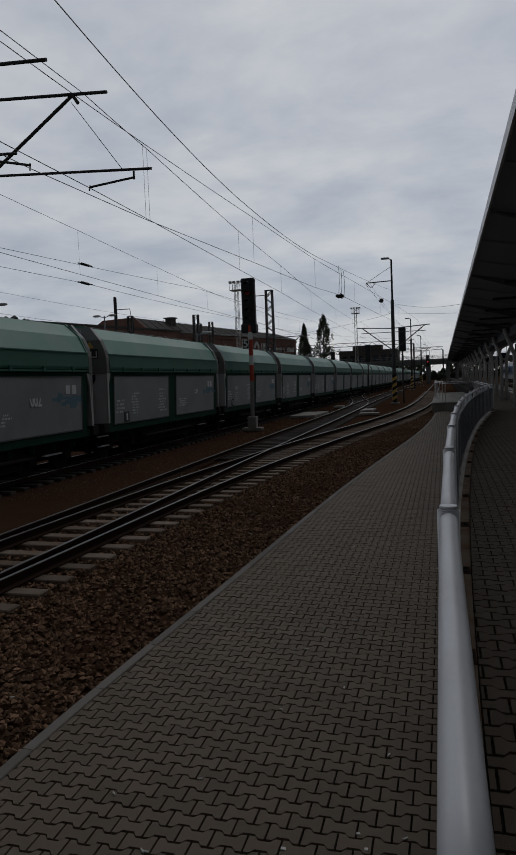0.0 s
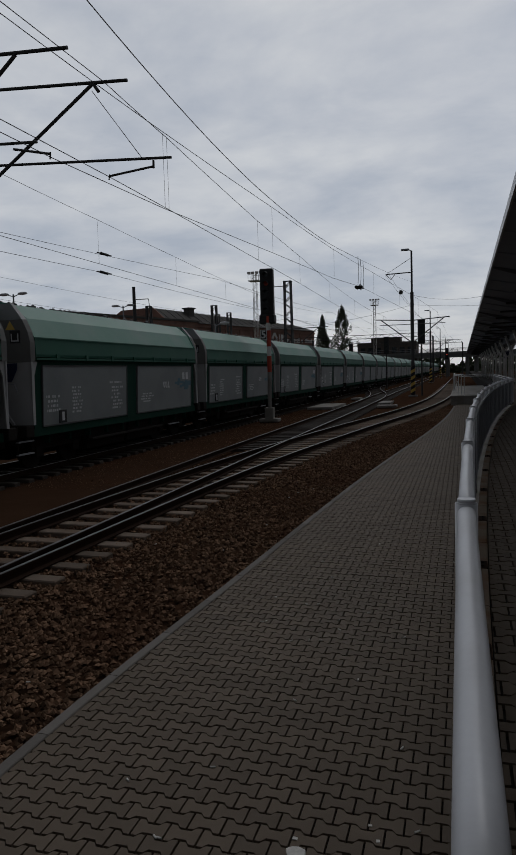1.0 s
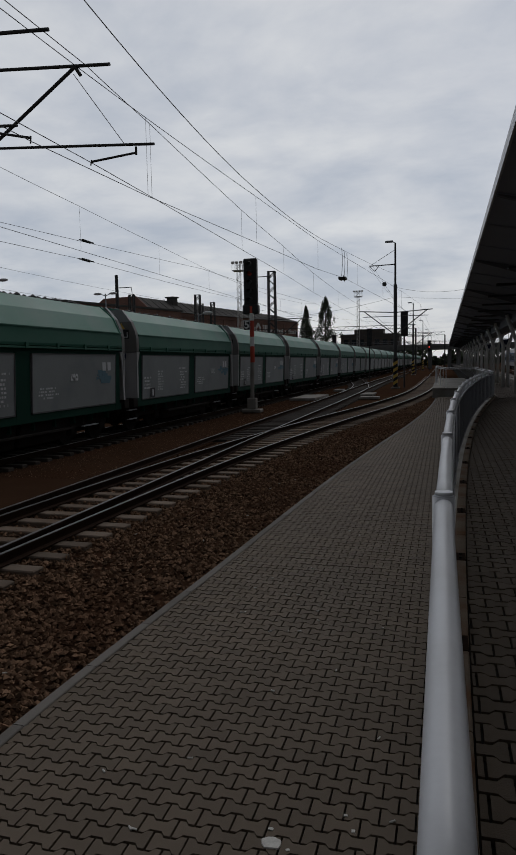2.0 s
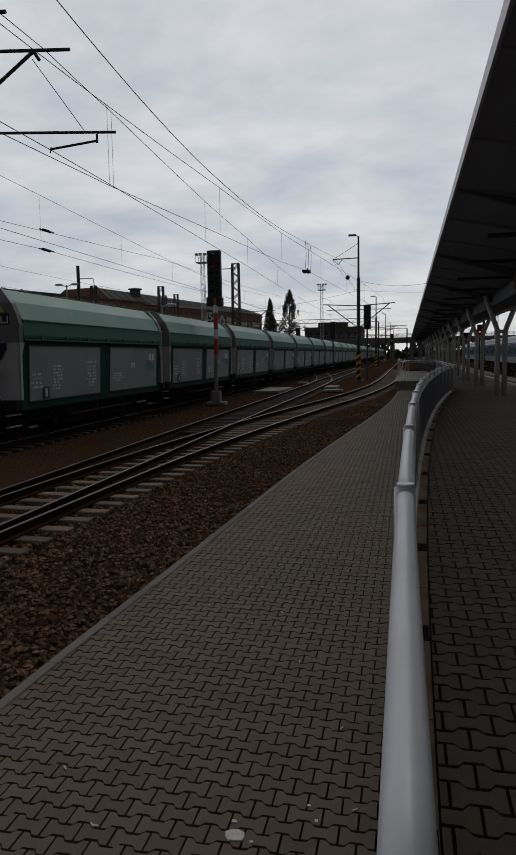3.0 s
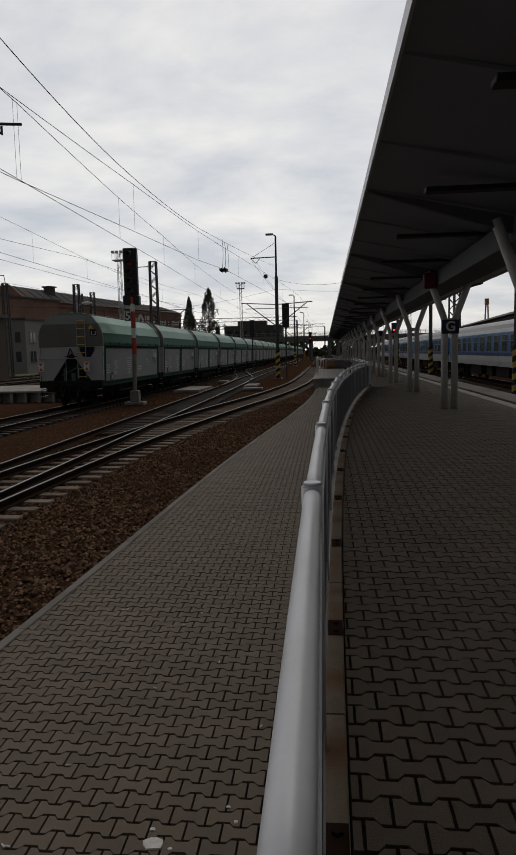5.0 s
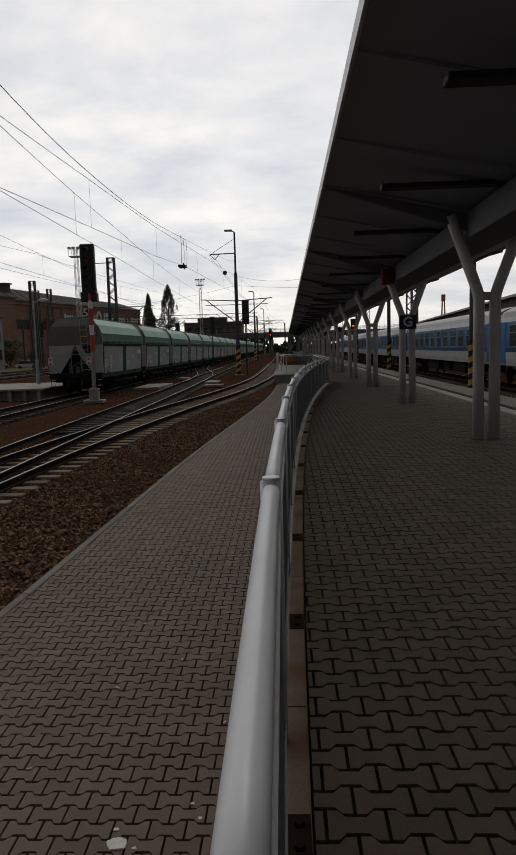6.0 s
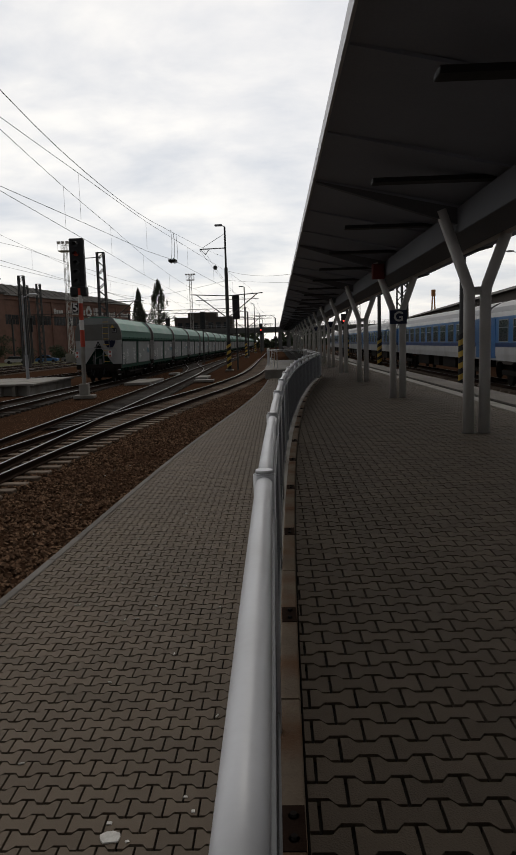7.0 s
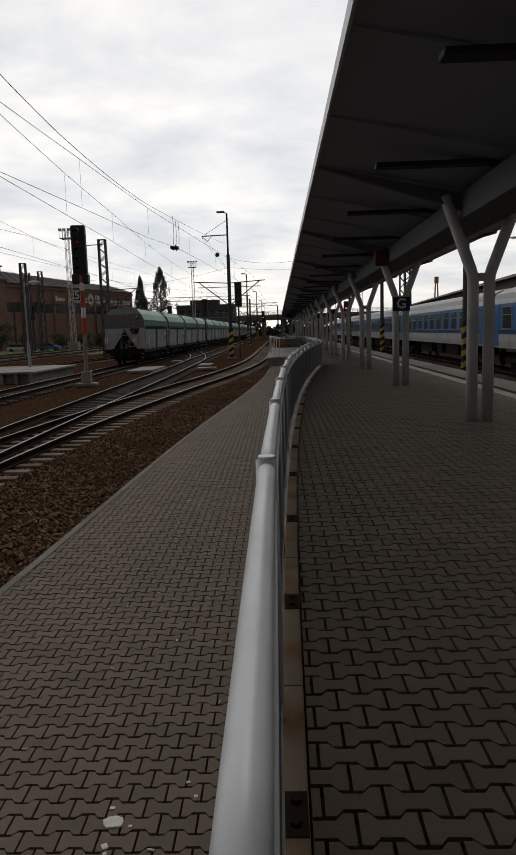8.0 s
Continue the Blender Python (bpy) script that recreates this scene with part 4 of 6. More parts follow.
# ---- main signal ----
sig = thing("main_signal", "tall black-headed signal on a red and white banded post", "signal", (-9.98, 35.06, -1.05))
bm = bmesh.new()
box(bm, -0.52, 0.52, -0.35, 0.35, -0.02, 0.16, 0.03)
part("footing", bm, M["concrete"], sig, "broken concrete footing")
bm = bmesh.new()
box(bm, -0.24, 0.24, -0.2, 0.2, 0.16, 0.75, 0.03)
part("relay_box", bm, M["concrete"], sig)
bm = bmesh.new()
bar(bm, (0, 0, 0.7), (0.05, 0, 2.65), 0.11, n=12)
part("lower_post", bm, M["concrete"], sig, "grey concrete post")
z = 2.65
for name, dz in (("red", 0.85), ("white", 0.5), ("red", 0.85), ("white", 0.4), ("red", 0.35)):
    bm = bmesh.new()
    bar(bm, (0.06, 0, z), (0.06, 0, z + dz), 0.12, n=12)
    part("band", bm, M[name], sig, "painted %s band" % name)
    z += dz
bm = bmesh.new()
box(bm, -0.36, 0.36, 0.0, 0.34, 5.4, 8.1, 0.05)
head = part("signal_head", bm, M["black"], sig, "black five-lamp head")
bm = bmesh.new()
box(bm, -0.42, 0.42, -0.1, 0.4, 5.2, 5.7, 0.06)
part("head_base", bm, M["black"], sig)
for k in range(5):
    bm = bmesh.new()
    zc = 5.95 + 0.46 * k
    bar(bm, (0, 0.0, zc), (0, -0.03, zc), 0.13, n=16)
    part("lens", bm, M["red"] if k == 3 else M["glass_dark"], head)
    bm = bmesh.new()
    for a in range(9):
        t0, t1 = math.pi * a / 9, math.pi * (a + 1) / 9
        p = [Vector((0.15 * math.cos(t), 0, zc + 0.15 * math.sin(t))) for t in (t0, t1)]
        q = [Vector((0.15 * math.cos(t), -0.3, zc - 0.05 + 0.15 * math.sin(t))) for t in (t0, t1)]
        vs = [bm.verts.new(v) for v in (p[0], p[1], q[1], q[0])]
        bm.faces.new(vs)
    bmesh.ops.remove_doubles(bm, verts=bm.verts[:], dist=0.001)
    bmesh.ops.solidify(bm, geom=bm.faces[:], thickness=0.012)
    part("hood", bm, M["black"], head)
bm = bmesh.new()
box(bm, -0.34, 0.02, -0.2, -0.17, 4.35, 4.88, 0.004)
plate = part("number_plate", bm, M["black"], sig, "black plate with a white figure")
me = text_mesh("5", 0.56)
me.materials.append(M["sign_white"])
o = new("figure", me)
o.parent, o.matrix_basis = plate, pose(-0.16, -0.208, 4.615, 90)
bm = bmesh.new()
for x0, x1, z0, z1 in ((-0.34, 0.02, 4.35, 4.375), (-0.34, 0.02, 4.855, 4.88), (-0.34, -0.315, 4.375, 4.855), (-0.005, 0.02, 4.375, 4.855)):
    box(bm, x0, x1, -0.206, -0.201, z0, z1)
part("plate_rim", bm, M["sign_white"], plate)


# ---- striped catenary masts ----
def mast(at, height, lamp=True, arms=(-1, 1), stripes=True, name="catenary_mast"):
    m = thing(name, "dark steel catenary mast with yellow and black stripes at its foot", "mast", at, group="catenary masts")
    bm = bmesh.new()
    box(bm, -0.4, 0.4, -0.4, 0.4, -0.05, 0.1, 0.03)
    part("footing", bm, M["concrete"], m)
    z = 0.1
    if stripes:
        for k in range(9):
            bm = bmesh.new()
            bar(bm, (0, 0, z), (0, 0, z + 0.3), 0.215, n=12)
            # slanted band edges
            for v in bm.verts:
                v.co.z += v.co.x * 0.6 * (0 if (k == 0 and v.co.z < z + 0.1) else 1)
            part("stripe", bm, M["yellow" if k % 2 else "black"], m)
            z += 0.3
    bm = bmesh.new()
    bar(bm, (0, 0, 0.1), (0, 0, height * 0.72), 0.18, 0.16, n=12)
    bar(bm, (0, 0, height * 0.72), (0, 0, height), 0.1 if stripes else 0.17, 0.085 if stripes else 0.15, n=10)
    part("pole", bm, M["dark_steel"], m)
    if lamp:
        bm = bmesh.new()
        bar(bm, (0, 0, height), (-0.25, 0, height + 0.12), 0.05, n=6)
        box(bm, -0.95, -0.2, -0.14, 0.14, height + 0.06, height + 0.24, 0.05)
        part("lamp_head", bm, M["grey_steel"], m, "flat grey street-lamp head")
    for s in arms:
        bm = bmesh.new()
        bar(bm, (0, 0, 7.1), (s * 3.4, 0, 7.3), 0.045, n=6)
        bar(bm, (0, 0, 5.0), (s * 2.9, 0, 7.25), 0.045, n=6)
        bar(bm, (s * 0.1, 0, 6.75), (s * 3.0, 0, 6.75), 0.03, n=6)
        part("cantilever", bm, M["dark_steel"], m)
    return m


main_mast = mast((-4.54, 65.9, -1.05), 13.5)
bm = bmesh.new()
bar(bm, (0, 0, 11.55), (-2.4, 0, 11.5), 0.05, n=6)
bar(bm, (0, 0, 12.9), (-2.2, 0, 11.6), 0.02, n=6)
bar(bm, (-2.4, 0, 11.5), (-1.9, 0, 11.0), 0.03, n=6)
bar(bm, (-1.9, 0, 11.0), (-1.5, 0, 11.5), 0.03, n=6)
part("top_bracket", bm, M["dark_steel"], main_mast)
for y, hgt in ((124, 12.5), (180, 12.5), (236, 12.5), (292, 12.5)):
    mast((-5.4, y, -1.05), hgt)
for y in (36.2, 65.0, 94.0):
    mast((9.75, y, -1.05), 9.5, lamp=False, arms=())

# signal on its own post beside the big mast
def small_signal(at, post_h, head_h, lit=False):
    s = thing("track_signal", "black signal head on a slim grey post", "signal", at, group="track signals")
    bm = bmesh.new()
    bar(bm, (0, 0, 0), (0, 0, post_h), 0.08, n=8)
    part("post", bm, M["dark_steel"], s)
    bm = bmesh.new()
    box(bm, -0.34, 0.34, -0.15, 0.15, post_h - 0.1, post_h + head_h, 0.06)
    hd = part("signal_head", bm, M["black"], s)
    for k in range(3):
        bm = bmesh.new()
        zc = post_h + 0.35 + k * 0.55
        bar(bm, (0, -0.15, zc), (0, -0.19, zc), 0.11, n=12)
        part("lens", bm, M["red_glow"] if lit and k == 1 else M["glass_dark"], hd)
    return s


small_signal((-3.75, 66.5, -1.05), 5.0, 2.2)
small_signal((-9.7, 92.0, -1.05), 4.7, 2.2)
small_signal((-17.5, 112.0, -1.05), 4.6, 2.4)
small_signal((-46.5, 130.0, -1.05), 6.0, 2.6)
small_signal((9.75, 99.0, -1.05), 4.4, 1.9, lit=True)
small_signal((-3.4, 160.0, -1.05), 4.6, 2.4, lit=True)


# ---- lattice masts and flood-light towers ----
def lattice(at, height, width, label, bays, name="lattice_mast"):
    m = thing(name, label, "lattice mast", at, group="lattice masts")
    w = width / 2
    for sx, sy in ((-1, -1), (1, -1), (1, 1), (-1, 1)):
        bm = bmesh.new()
        beam(bm, (sx * w, sy * w * 0.7, 0), (sx * w * 0.8, sy * w * 0.7 * 0.8, height), 0.16, 0.16)
        part("leg", bm, M["dark_steel"], m)
    for k in range(bays):
        z0, z1 = height * k / bays, height * (k + 1) / bays
        s = 1 if k % 2 else -1
        for sy in (-1, 1):
            bm = bmesh.new()
            beam(bm, (-s * w, sy * w * 0.7, z0), (s * w, sy * w * 0.7, z1), 0.08, 0.08)
            part("brace", bm, M["dark_steel"], m)
    bm = bmesh.new()
    box(bm, -w, w, -w * 0.7, w * 0.7, height, height + 0.06)
    part("cap_plate", bm, M["dark_steel"], m)
    return m


lat = lattice((-20.15, 80.7, -1.05), 13.5, 0.95, "dark lattice steel mast with zigzag bracing", 16)
bm = bmesh.new()
bar(bm, (0, 0, 13.0), (-2.4, 0, 12.95), 0.05, n=6)
bar(bm, (-2.4, 0, 12.95), (-2.6, 0, 11.8), 0.04, n=6)
bar(bm, (0.2, 0, 7.8), (4.8, 0, 7.9), 0.05, n=6)
bar(bm, (0.3, 0, 5.2), (3.6, 0, 7.8), 0.05, n=6)
part("bracket", bm, M["dark_steel"], lat)
pole = mast((-30.2, 60, -1.05), 11.2, lamp=False, arms=(), stripes=False, name="pole_mast")
bm = bmesh.new()
bar(bm, (0, 0, 10.0), (1.5, 0, 10.0), 0.04, n=6)
bar(bm, (1.5, 0, 10.0), (1.6, 0, 9.2), 0.03, n=6)
part("bracket", bm, M["dark_steel"], pole)
lattice((-43, 90, -1.05), 12.6, 0.8, "lattice mast with a lamp arm by the sidings", 14)
lattice((-36.0, 98, -1.05), 13.0, 0.9, "lattice mast with a lamp arm by the sidings", 14)
lattice((-47.0, 130, -1.05), 14.6, 0.9, "paired lattice masts with insulators", 14)
lattice((-44.6, 130, -1.05), 14.8, 0.9, "paired lattice masts with insulators", 14)


def flood_tower(x, y, height):
    t = thing("flood_tower", "slim pale lattice flood-light tower with a railed platform", "flood light", (x, y, -1.05), group="flood towers")
    bm = bmesh.new()
    for sx, sy in ((-1, -1), (1, -1), (1, 1), (-1, 1)):
        beam(bm, (sx * 0.42, sy * 0.42, 0), (sx * 0.27, sy * 0.27, height), 0.07, 0.07)
    n = 22
    for k in range(n):
        s = 1 if k % 2 else -1
        for f in (-0.38, 0.38):
            beam(bm, (-s * 0.38, f, height * k / n), (s * 0.38, f, height * (k + 1) / n), 0.05, 0.05)
    part("shaft", bm, M["column"], t)
    bm = bmesh.new()
    box(bm, -1.0, 1.0, -0.9, 0.9, height - 1.4, height - 1.25)
    for sx in (-1, -0.4, 0.4, 1):
        for sy in (-0.9, 0.9):
            bar(bm, (sx, sy, height - 1.3), (sx, sy, height - 0.2), 0.03, n=5)
    for sy in (-0.9, 0.9):
        bar(bm, (-1.0, sy, height - 0.2), (1.0, sy, height - 0.2), 0.03, n=5)
    part("platform_cage", bm, M["column"], t)
    for sx in (-1.1, -0.4, 0.4, 1.1):
        bm = bmesh.new()
        box(bm, sx - 0.28, sx + 0.28, -0.2, 0.2, height, height + 0.4, 0.05)
        part("flood_lamp", bm, M["column"], t)
    bm = bmesh.new()
    box(bm, -0.9, 0.9, -0.9, 0.9, -0.1, 1.6, 0.05)
    part("footing", bm, M["concrete"], t)


lattice((16.8, 90, -1.05), 10.5, 0.8, "lattice mast beyond the coaches", 14)
lattice((18.6, 104, -1.05), 12.5, 0.8, "lattice mast beyond the coaches", 14)
flood_tower(-36.0, 120, 20.6)
flood_tower(-23.0, 190, 21.5)
flood_tower(20.5, 170, 20.0)


def double_lamp(x, y, z0, z1, sides=(-1, 1)):
    l = thing("double_street_lamp", "slim post with two pale lamp heads", "street lamp", (x, y, z0), group="double street lamps")
    bm = bmesh.new()
    bar(bm, (0, 0, 0), (0, 0, 1.6), 0.11, n=10)
    bar(bm, (0, 0, 1.6), (0, 0, z1 - z0), 0.05, n=10)
    part("post", bm, M["grey_steel"], l)
    for s in sides:
        bm = bmesh.new()
        bar(bm, (0, 0, z1 - z0 - 0.15), (s * 0.45, 0, z1 - z0), 0.03, n=6)
        part("arm", bm, M["grey_steel"], l)
        bm = bmesh.new()
        bmesh.ops.create_uvsphere(bm, u_segments=12, v_segments=6, radius=1, matrix=Matrix.LocRotScale((s * 0.68, 0, z1 - z0 + 0.02), None, (0.36, 0.16, 0.1)))
        part("lamp_head", bm, M["white_steel"], l, smooth=True)


double_lamp(-16.4, 44.6, -0.41, 5.05, (1,))
double_lamp(-27.0, 37.0, -1.05, 6.95)
double_lamp(-26.2, 50.0, -1.05, 7.3)
double_lamp(20.8, 60.0, -1.05, 8.6)

# ---- cantilever support near the camera, and overhead wires ----
sup = mast((-9.2, 10.4, -1.05), 9.2, lamp=False, arms=(), stripes=False, name="cantilever_mast")


def tube(a, b, r=0.028, name="tube", parent=sup):
    bm = bmesh.new()
    base = Vector((-9.2, 10.4, -1.05))
    bar(bm, Vector(a) - base, Vector(b) - base, r, n=8)
    return part(name, bm, M["dark_steel"], parent)


YA, YB = 10.77, 9.46
tube((-4.72, YA, 5.2), (-9.2, YA, 5.53), 0.024)
tube((-5.05, YA, 5.19), (-5.05, YA, 5.06), 0.02)
tube((-5.06, YA, 5.09), (-5.88, YA, 5.02), 0.02, "steady_arm")
tube((-5.88, YA, 5.05), (-5.9, YA, 4.96), 0.012)
tube((-5.47, YA, 6.56), (-9.2, YA, 6.86), 0.03)
tube((-6.12, YA, 6.6), (-9.2, YA, 4.55), 0.03, "brace")
tube((-6.12, YA, 6.6), (-6.02, YA, 6.45), 0.03)
tube((-5.25, YA, 5.24), (-6.15, YA, 6.48), 0.006, "stay_wire")
tube((-6.42, YB, 5.26), (-9.2, YB, 5.45), 0.024)
tube((-6.85, YB, 5.2), (-6.19, YB, 5.05), 0.02, "steady_arm")
tube((-6.19, YB, 5.08), (-6.2, YB, 4.97), 0.012)
tube((-5.8, YB, 6.58), (-9.2, YB, 6.82), 0.03)
tube((-6.72, YB, 6.62), (-9.2, YB, 4.6), 0.03, "brace")
for x, y, z in ((-8.6, YA, 6.81), (-8.5, YA, 5.02), (-8.3, YB, 6.75), (-8.4, YB, 5.25)):
    tube((x - 0.2, y, z), (x + 0.2, y, z), 0.06, "insulator")


def wire(label, points, r=0.006, sag=0.0, steps=10):
    """An overhead wire through the points, sagging between them."""
    w = new("overhead_wire")
    bm = bmesh.new()
    line = []
    for a, b in zip(points, points[1:]):
        for k in range(steps):
            u = k / steps
            p = Vector(a).lerp(Vector(b), u)
            p.z -= sag * 4 * u * (1 - u)
            line.append(p)
    line.append(Vector(points[-1]))
    rings = []
    for k, p in enumerate(line):
        d = (line[min(k + 1, len(line) - 1)] - line[max(k - 1, 0)]).normalized()
        u = d.cross(Vector((0, 0, 1))).normalized()
        v = u.cross(d)
        rings.append([bm.verts.new(p + (u * math.cos(q) + v * math.sin(q)) * r) for q in (0.785, 2.356, 3.927, 5.498)])
    for r0, r1 in zip(rings, rings[1:]):
        for k in range(4):
            bm.faces.new((r0[k], r0[(k + 1) % 4], r1[(k + 1) % 4], r1[k]))
    part("strand", bm, M["wire"], w)
    return tagged(w, label, "overhead wire", "overhead wires")


def dropper(parent, x, y, z0, z1):
    bm = bmesh.new()
    bar(bm, (x, y, z0), (x, y, z1), 0.0035, n=4)
    part("dropper", bm, M["wire"], parent)


CONTACT = "thin dark contact wire above the tracks"
MESSENGER = "sagging messenger wire with thin droppers"
span = [(-6.75, -40, 5.0), (-6.17, 9.46, 4.99), (-5.95, 13.14, 5.0), (-5.3, 19.15, 5.0), (-4.67, 25.42, 5.0), (-4.1, 28.6, 5.0), (-2.9, 47, 5.05), (-2.2, 65.9, 5.3), (-1.7, 124, 5.3), (-1.6, 236, 5.3)]
wire(CONTACT, span, 0.0068)
span2 = [(-6.3, -40, 5.0), (-5.875, 10.77, 5.0), (-5.9, 13.37, 5.0), (-6.03, 20.35, 5.0), (-6.13, 26.3, 5.0), (-6.36, 33.85, 5.0), (-7.2, 65.9, 5.2), (-7.6, 124, 5.2), (-7.6, 236, 5.2)]
wire(CONTACT, span2, 0.0068)
hang1 = [(-6.14, YB, 6.62), (-5.91, 13.14, 6.53), (-5.26, 19.15, 6.27), (-4.59, 25.29, 6.01), (-3.9, 31.5, 5.92), (-3.35, 38.5, 5.98), (-2.85, 47, 6.15), (-2.5, 56, 6.38), (-2.25, 65.9, 6.7)]
hang2 = [(-5.914, YA, 6.6), (-5.92, 13.36, 6.48), (-6.05, 20.35, 6.2), (-6.12, 26.3, 6.05), (-6.38, 34, 5.96), (-6.65, 44, 6.0), (-6.95, 55, 6.2), (-7.2, 65.9, 6.6)]
m1 = wire(MESSENGER, [(-6.45, -20, 6.5)] + hang1 + [(-2.0, 95, 6.0), (-1.7, 124, 6.6), (-1.6, 236, 6.6)], 0.0068, 0.01, 6)
m2 = wire(MESSENGER, [(-6.1, -20, 6.5)] + hang2 + [(-7.4, 95, 6.0), (-7.6, 124, 6.5), (-7.6, 236, 6.5)], 0.0068, 0.01, 6)
for m, hang in ((m1, hang1), (m2, hang2)):
    for x, y, z in hang[1:]:
        dropper(m, x, y, 5.02, z)
wire("single feeder wire rising over the near track", [(-4.55, -30, 8.6), (-4.5, 7.6, 6.25), (-4.5, 15, 5.75), (-4.4, 25, 6.0), (-4.5, 65.9, 9.6)], 0.0075, 0.1)
hang_t = [(X_TRAIN, 21.36, 7.0), (X_TRAIN, 28.08, 6.74), (X_TRAIN, 34.63, 6.5), (X_TRAIN, 42, 6.35), (X_TRAIN, 51, 6.4), (X_TRAIN, 59, 6.7)]
mt = wire(MESSENGER, [(X_TRAIN, -45, 7.3), (X_TRAIN, 10, 7.42), (X_TRAIN, 16.2, 7.2)] + hang_t + [(X_TRAIN, 66, 7.2), (X_TRAIN, 95, 6.4), (X_TRAIN, 124, 7.2), (X_TRAIN, 236, 7.2)], 0.0068, 0.01, 6)
for x, y, z in hang_t:
    dropper(mt, x, y, 5.5, z)
wire(CONTACT, [(X_TRAIN, -45, 5.5), (X_TRAIN, 236, 5.5)], 0.009)
wire("wire converging over the through track", [(-18.5, 5, 7.0), (-13.5, 37.4, 7.0), (X_TRAIN, 66, 7.2)], 0.009, 0.1)
wire("wire converging over the through track", [(-16.3, 0, 6.0), (-14.6, 26.2, 6.0), (-13.4, 50, 6.0), (X_TRAIN, 66, 5.5)], 0.009, 0.1)
for x, y, z in ((-15.1, 27.2, 6.97), (-14.6, 26.2, 6.0)):
    q = thing("wire_insulator", "short dark insulator strung in an overhead wire", "insulator", (x, y, z))
    bm = bmesh.new()
    bar(bm, (-0.06, -0.5, 0), (0.06, 0.5, 0), 0.03, n=8)
    for k in range(5):
        bar(bm, (0, -0.3 + k * 0.14, 0), (0, -0.27 + k * 0.14, 0), 0.06, n=10)
    part("rod", bm, M["black"], q)
for x, z in ((-30, 7.5), (-30, 9.0), (-35, 7.6)):
    wire("distant overhead wire above the sidings", [(x, -30, z), (x, 20, z - 0.1), (x, 80.7, z), (x + 1, 140, z), (x + 1, 240, z)], 0.011, 0.4)
wire("cross-span wire between masts", [(-30.2, 60, 7.6), (-20.2, 80.7, 7.0), (-4.54, 65.9, 7.5), (10, 65, 7.4)], 0.012, 0.4)
wire("cross-span wire between masts", [(-43, 90, 8.5), (-20.2, 80.7, 8.0), (-5.4, 124, 8.0)], 0.012, 0.4)
wire("curved tension wire leaving the big mast", [(-4.54, 65.9, 8.4), (3.0, 60, 7.6), (14, 58, 8.6)], 0.015, 0.5)
wire("curved tension wire leaving the big mast", [(-7.0, 65.9, 10.4), (-5.4, 124, 9.0), (-5.4, 180, 8.6)], 0.012, 0.5)
wire("slack wire looping down from the big mast", [(-6.6, 65.9, 10.4), (-4.5, 66, 7.2)], 0.012, 0.1)

# section insulator hanging in the contact wire
ins = thing("section_insulator", "dark section insulator with looped jumpers on the contact wire", "insulator", (-4.1, 28.6, 4.98))
bm = bmesh.new()
bar(bm, (0.1, -0.8, 0), (-0.1, 0.9, 0), 0.028, n=6)
bar(bm, (-0.12, -0.5, -0.03), (-0.18, 0.5, -0.03), 0.02, n=6)
box(bm, -0.2, 0.1, -0.25, 0.25, -0.05, 0.04)
part("runner", bm, M["black"], ins)
for y in (-0.7, 0.0, 0.8):
    bm = bmesh.new()
    pts = [Vector((0.03 * math.sin(u * 3), y + 0.1 * math.sin(u * 2.2), u * 1.15)) for u in (0, 0.2, 0.4, 0.6, 0.8, 1.0)]
    for a, b in zip(pts, pts[1:]):
        bar(bm, a, b, 0.009, n=5)
    part("jumper", bm, M["wire"], ins)
disc = thing("tension_wheel", "small round pulley wheel on a span wire", "pulley", (-5.55, 65.95, 8.72))
bm = bmesh.new()
bar(bm, (0, -0.08, 0), (0, 0.08, 0), 0.2, n=16)
part("wheel", bm, M["dark_steel"], disc)

# portal beams across the yard
for y, x0, x1, z in ((135, -52, -5.4, 7.6), (170, -45, 0, 7.4)):
    p = thing("portal_beam", "long lattice catenary portal across the yard", "portal", (0, y, 0))
    bm = bmesh.new()
    for dz in (0, 0.7):
        box(bm, x0, x1, -0.06, 0.06, z + dz, z + dz + 0.1)
    part("chord", bm, M["dark_steel"], p)
    bm = bmesh.new()
    k, x = 0, x0
    while x + 0.9 < x1:
        beam(bm, (x, 0, z + (0.7 if k % 2 else 0.05)), (x + 0.9, 0, z + (0.05 if k % 2 else 0.7)), 0.05, 0.05)
        x, k = x + 0.9, k + 1
    part("bracing", bm, M["dark_steel"], p)
    for x in (x0, (x0 + x1) / 2, x1):
        bm = bmesh.new()
        beam(bm, (x, 0, -1.05), (x, 0, z), 0.3, 0.3)
        part("post", bm, M["dark_steel"], p)

# ---- crossing slab and low platform beyond the train ----
low = thing("side_platform", "low concrete platform with panelled face beyond the train", "platform", kind="structure")
bm = bmesh.new()
box(bm, -34, -14.1, 39.0, 46.4, Z_BED - 0.1, -0.52)
part("fill", bm, M["concrete"], low)
bm = bmesh.new()
box(bm, -34, -13.9, 38.5, 46.6, -0.52, -0.4, 0.015)
part("deck", bm, M["concrete"], low, "pale concrete deck")
for k in range(22):
    bm = bmesh.new()
    box(bm, -14.3 - k * 0.85, -14.12 - k * 0.85, 38.56, 39.0, Z_BED - 0.1, -0.522)
    part("face_rib", bm, M["concrete"], low)
cross = thing("crossing_slab", "pale concrete crossing slab lying between the tracks", "slab", (0, 0, -1.06))
bm = bmesh.new()
vs = [(-10.3, 45.6), (-8.6, 45.9), (-8.5, 51.2), (-10.3, 51.0)]
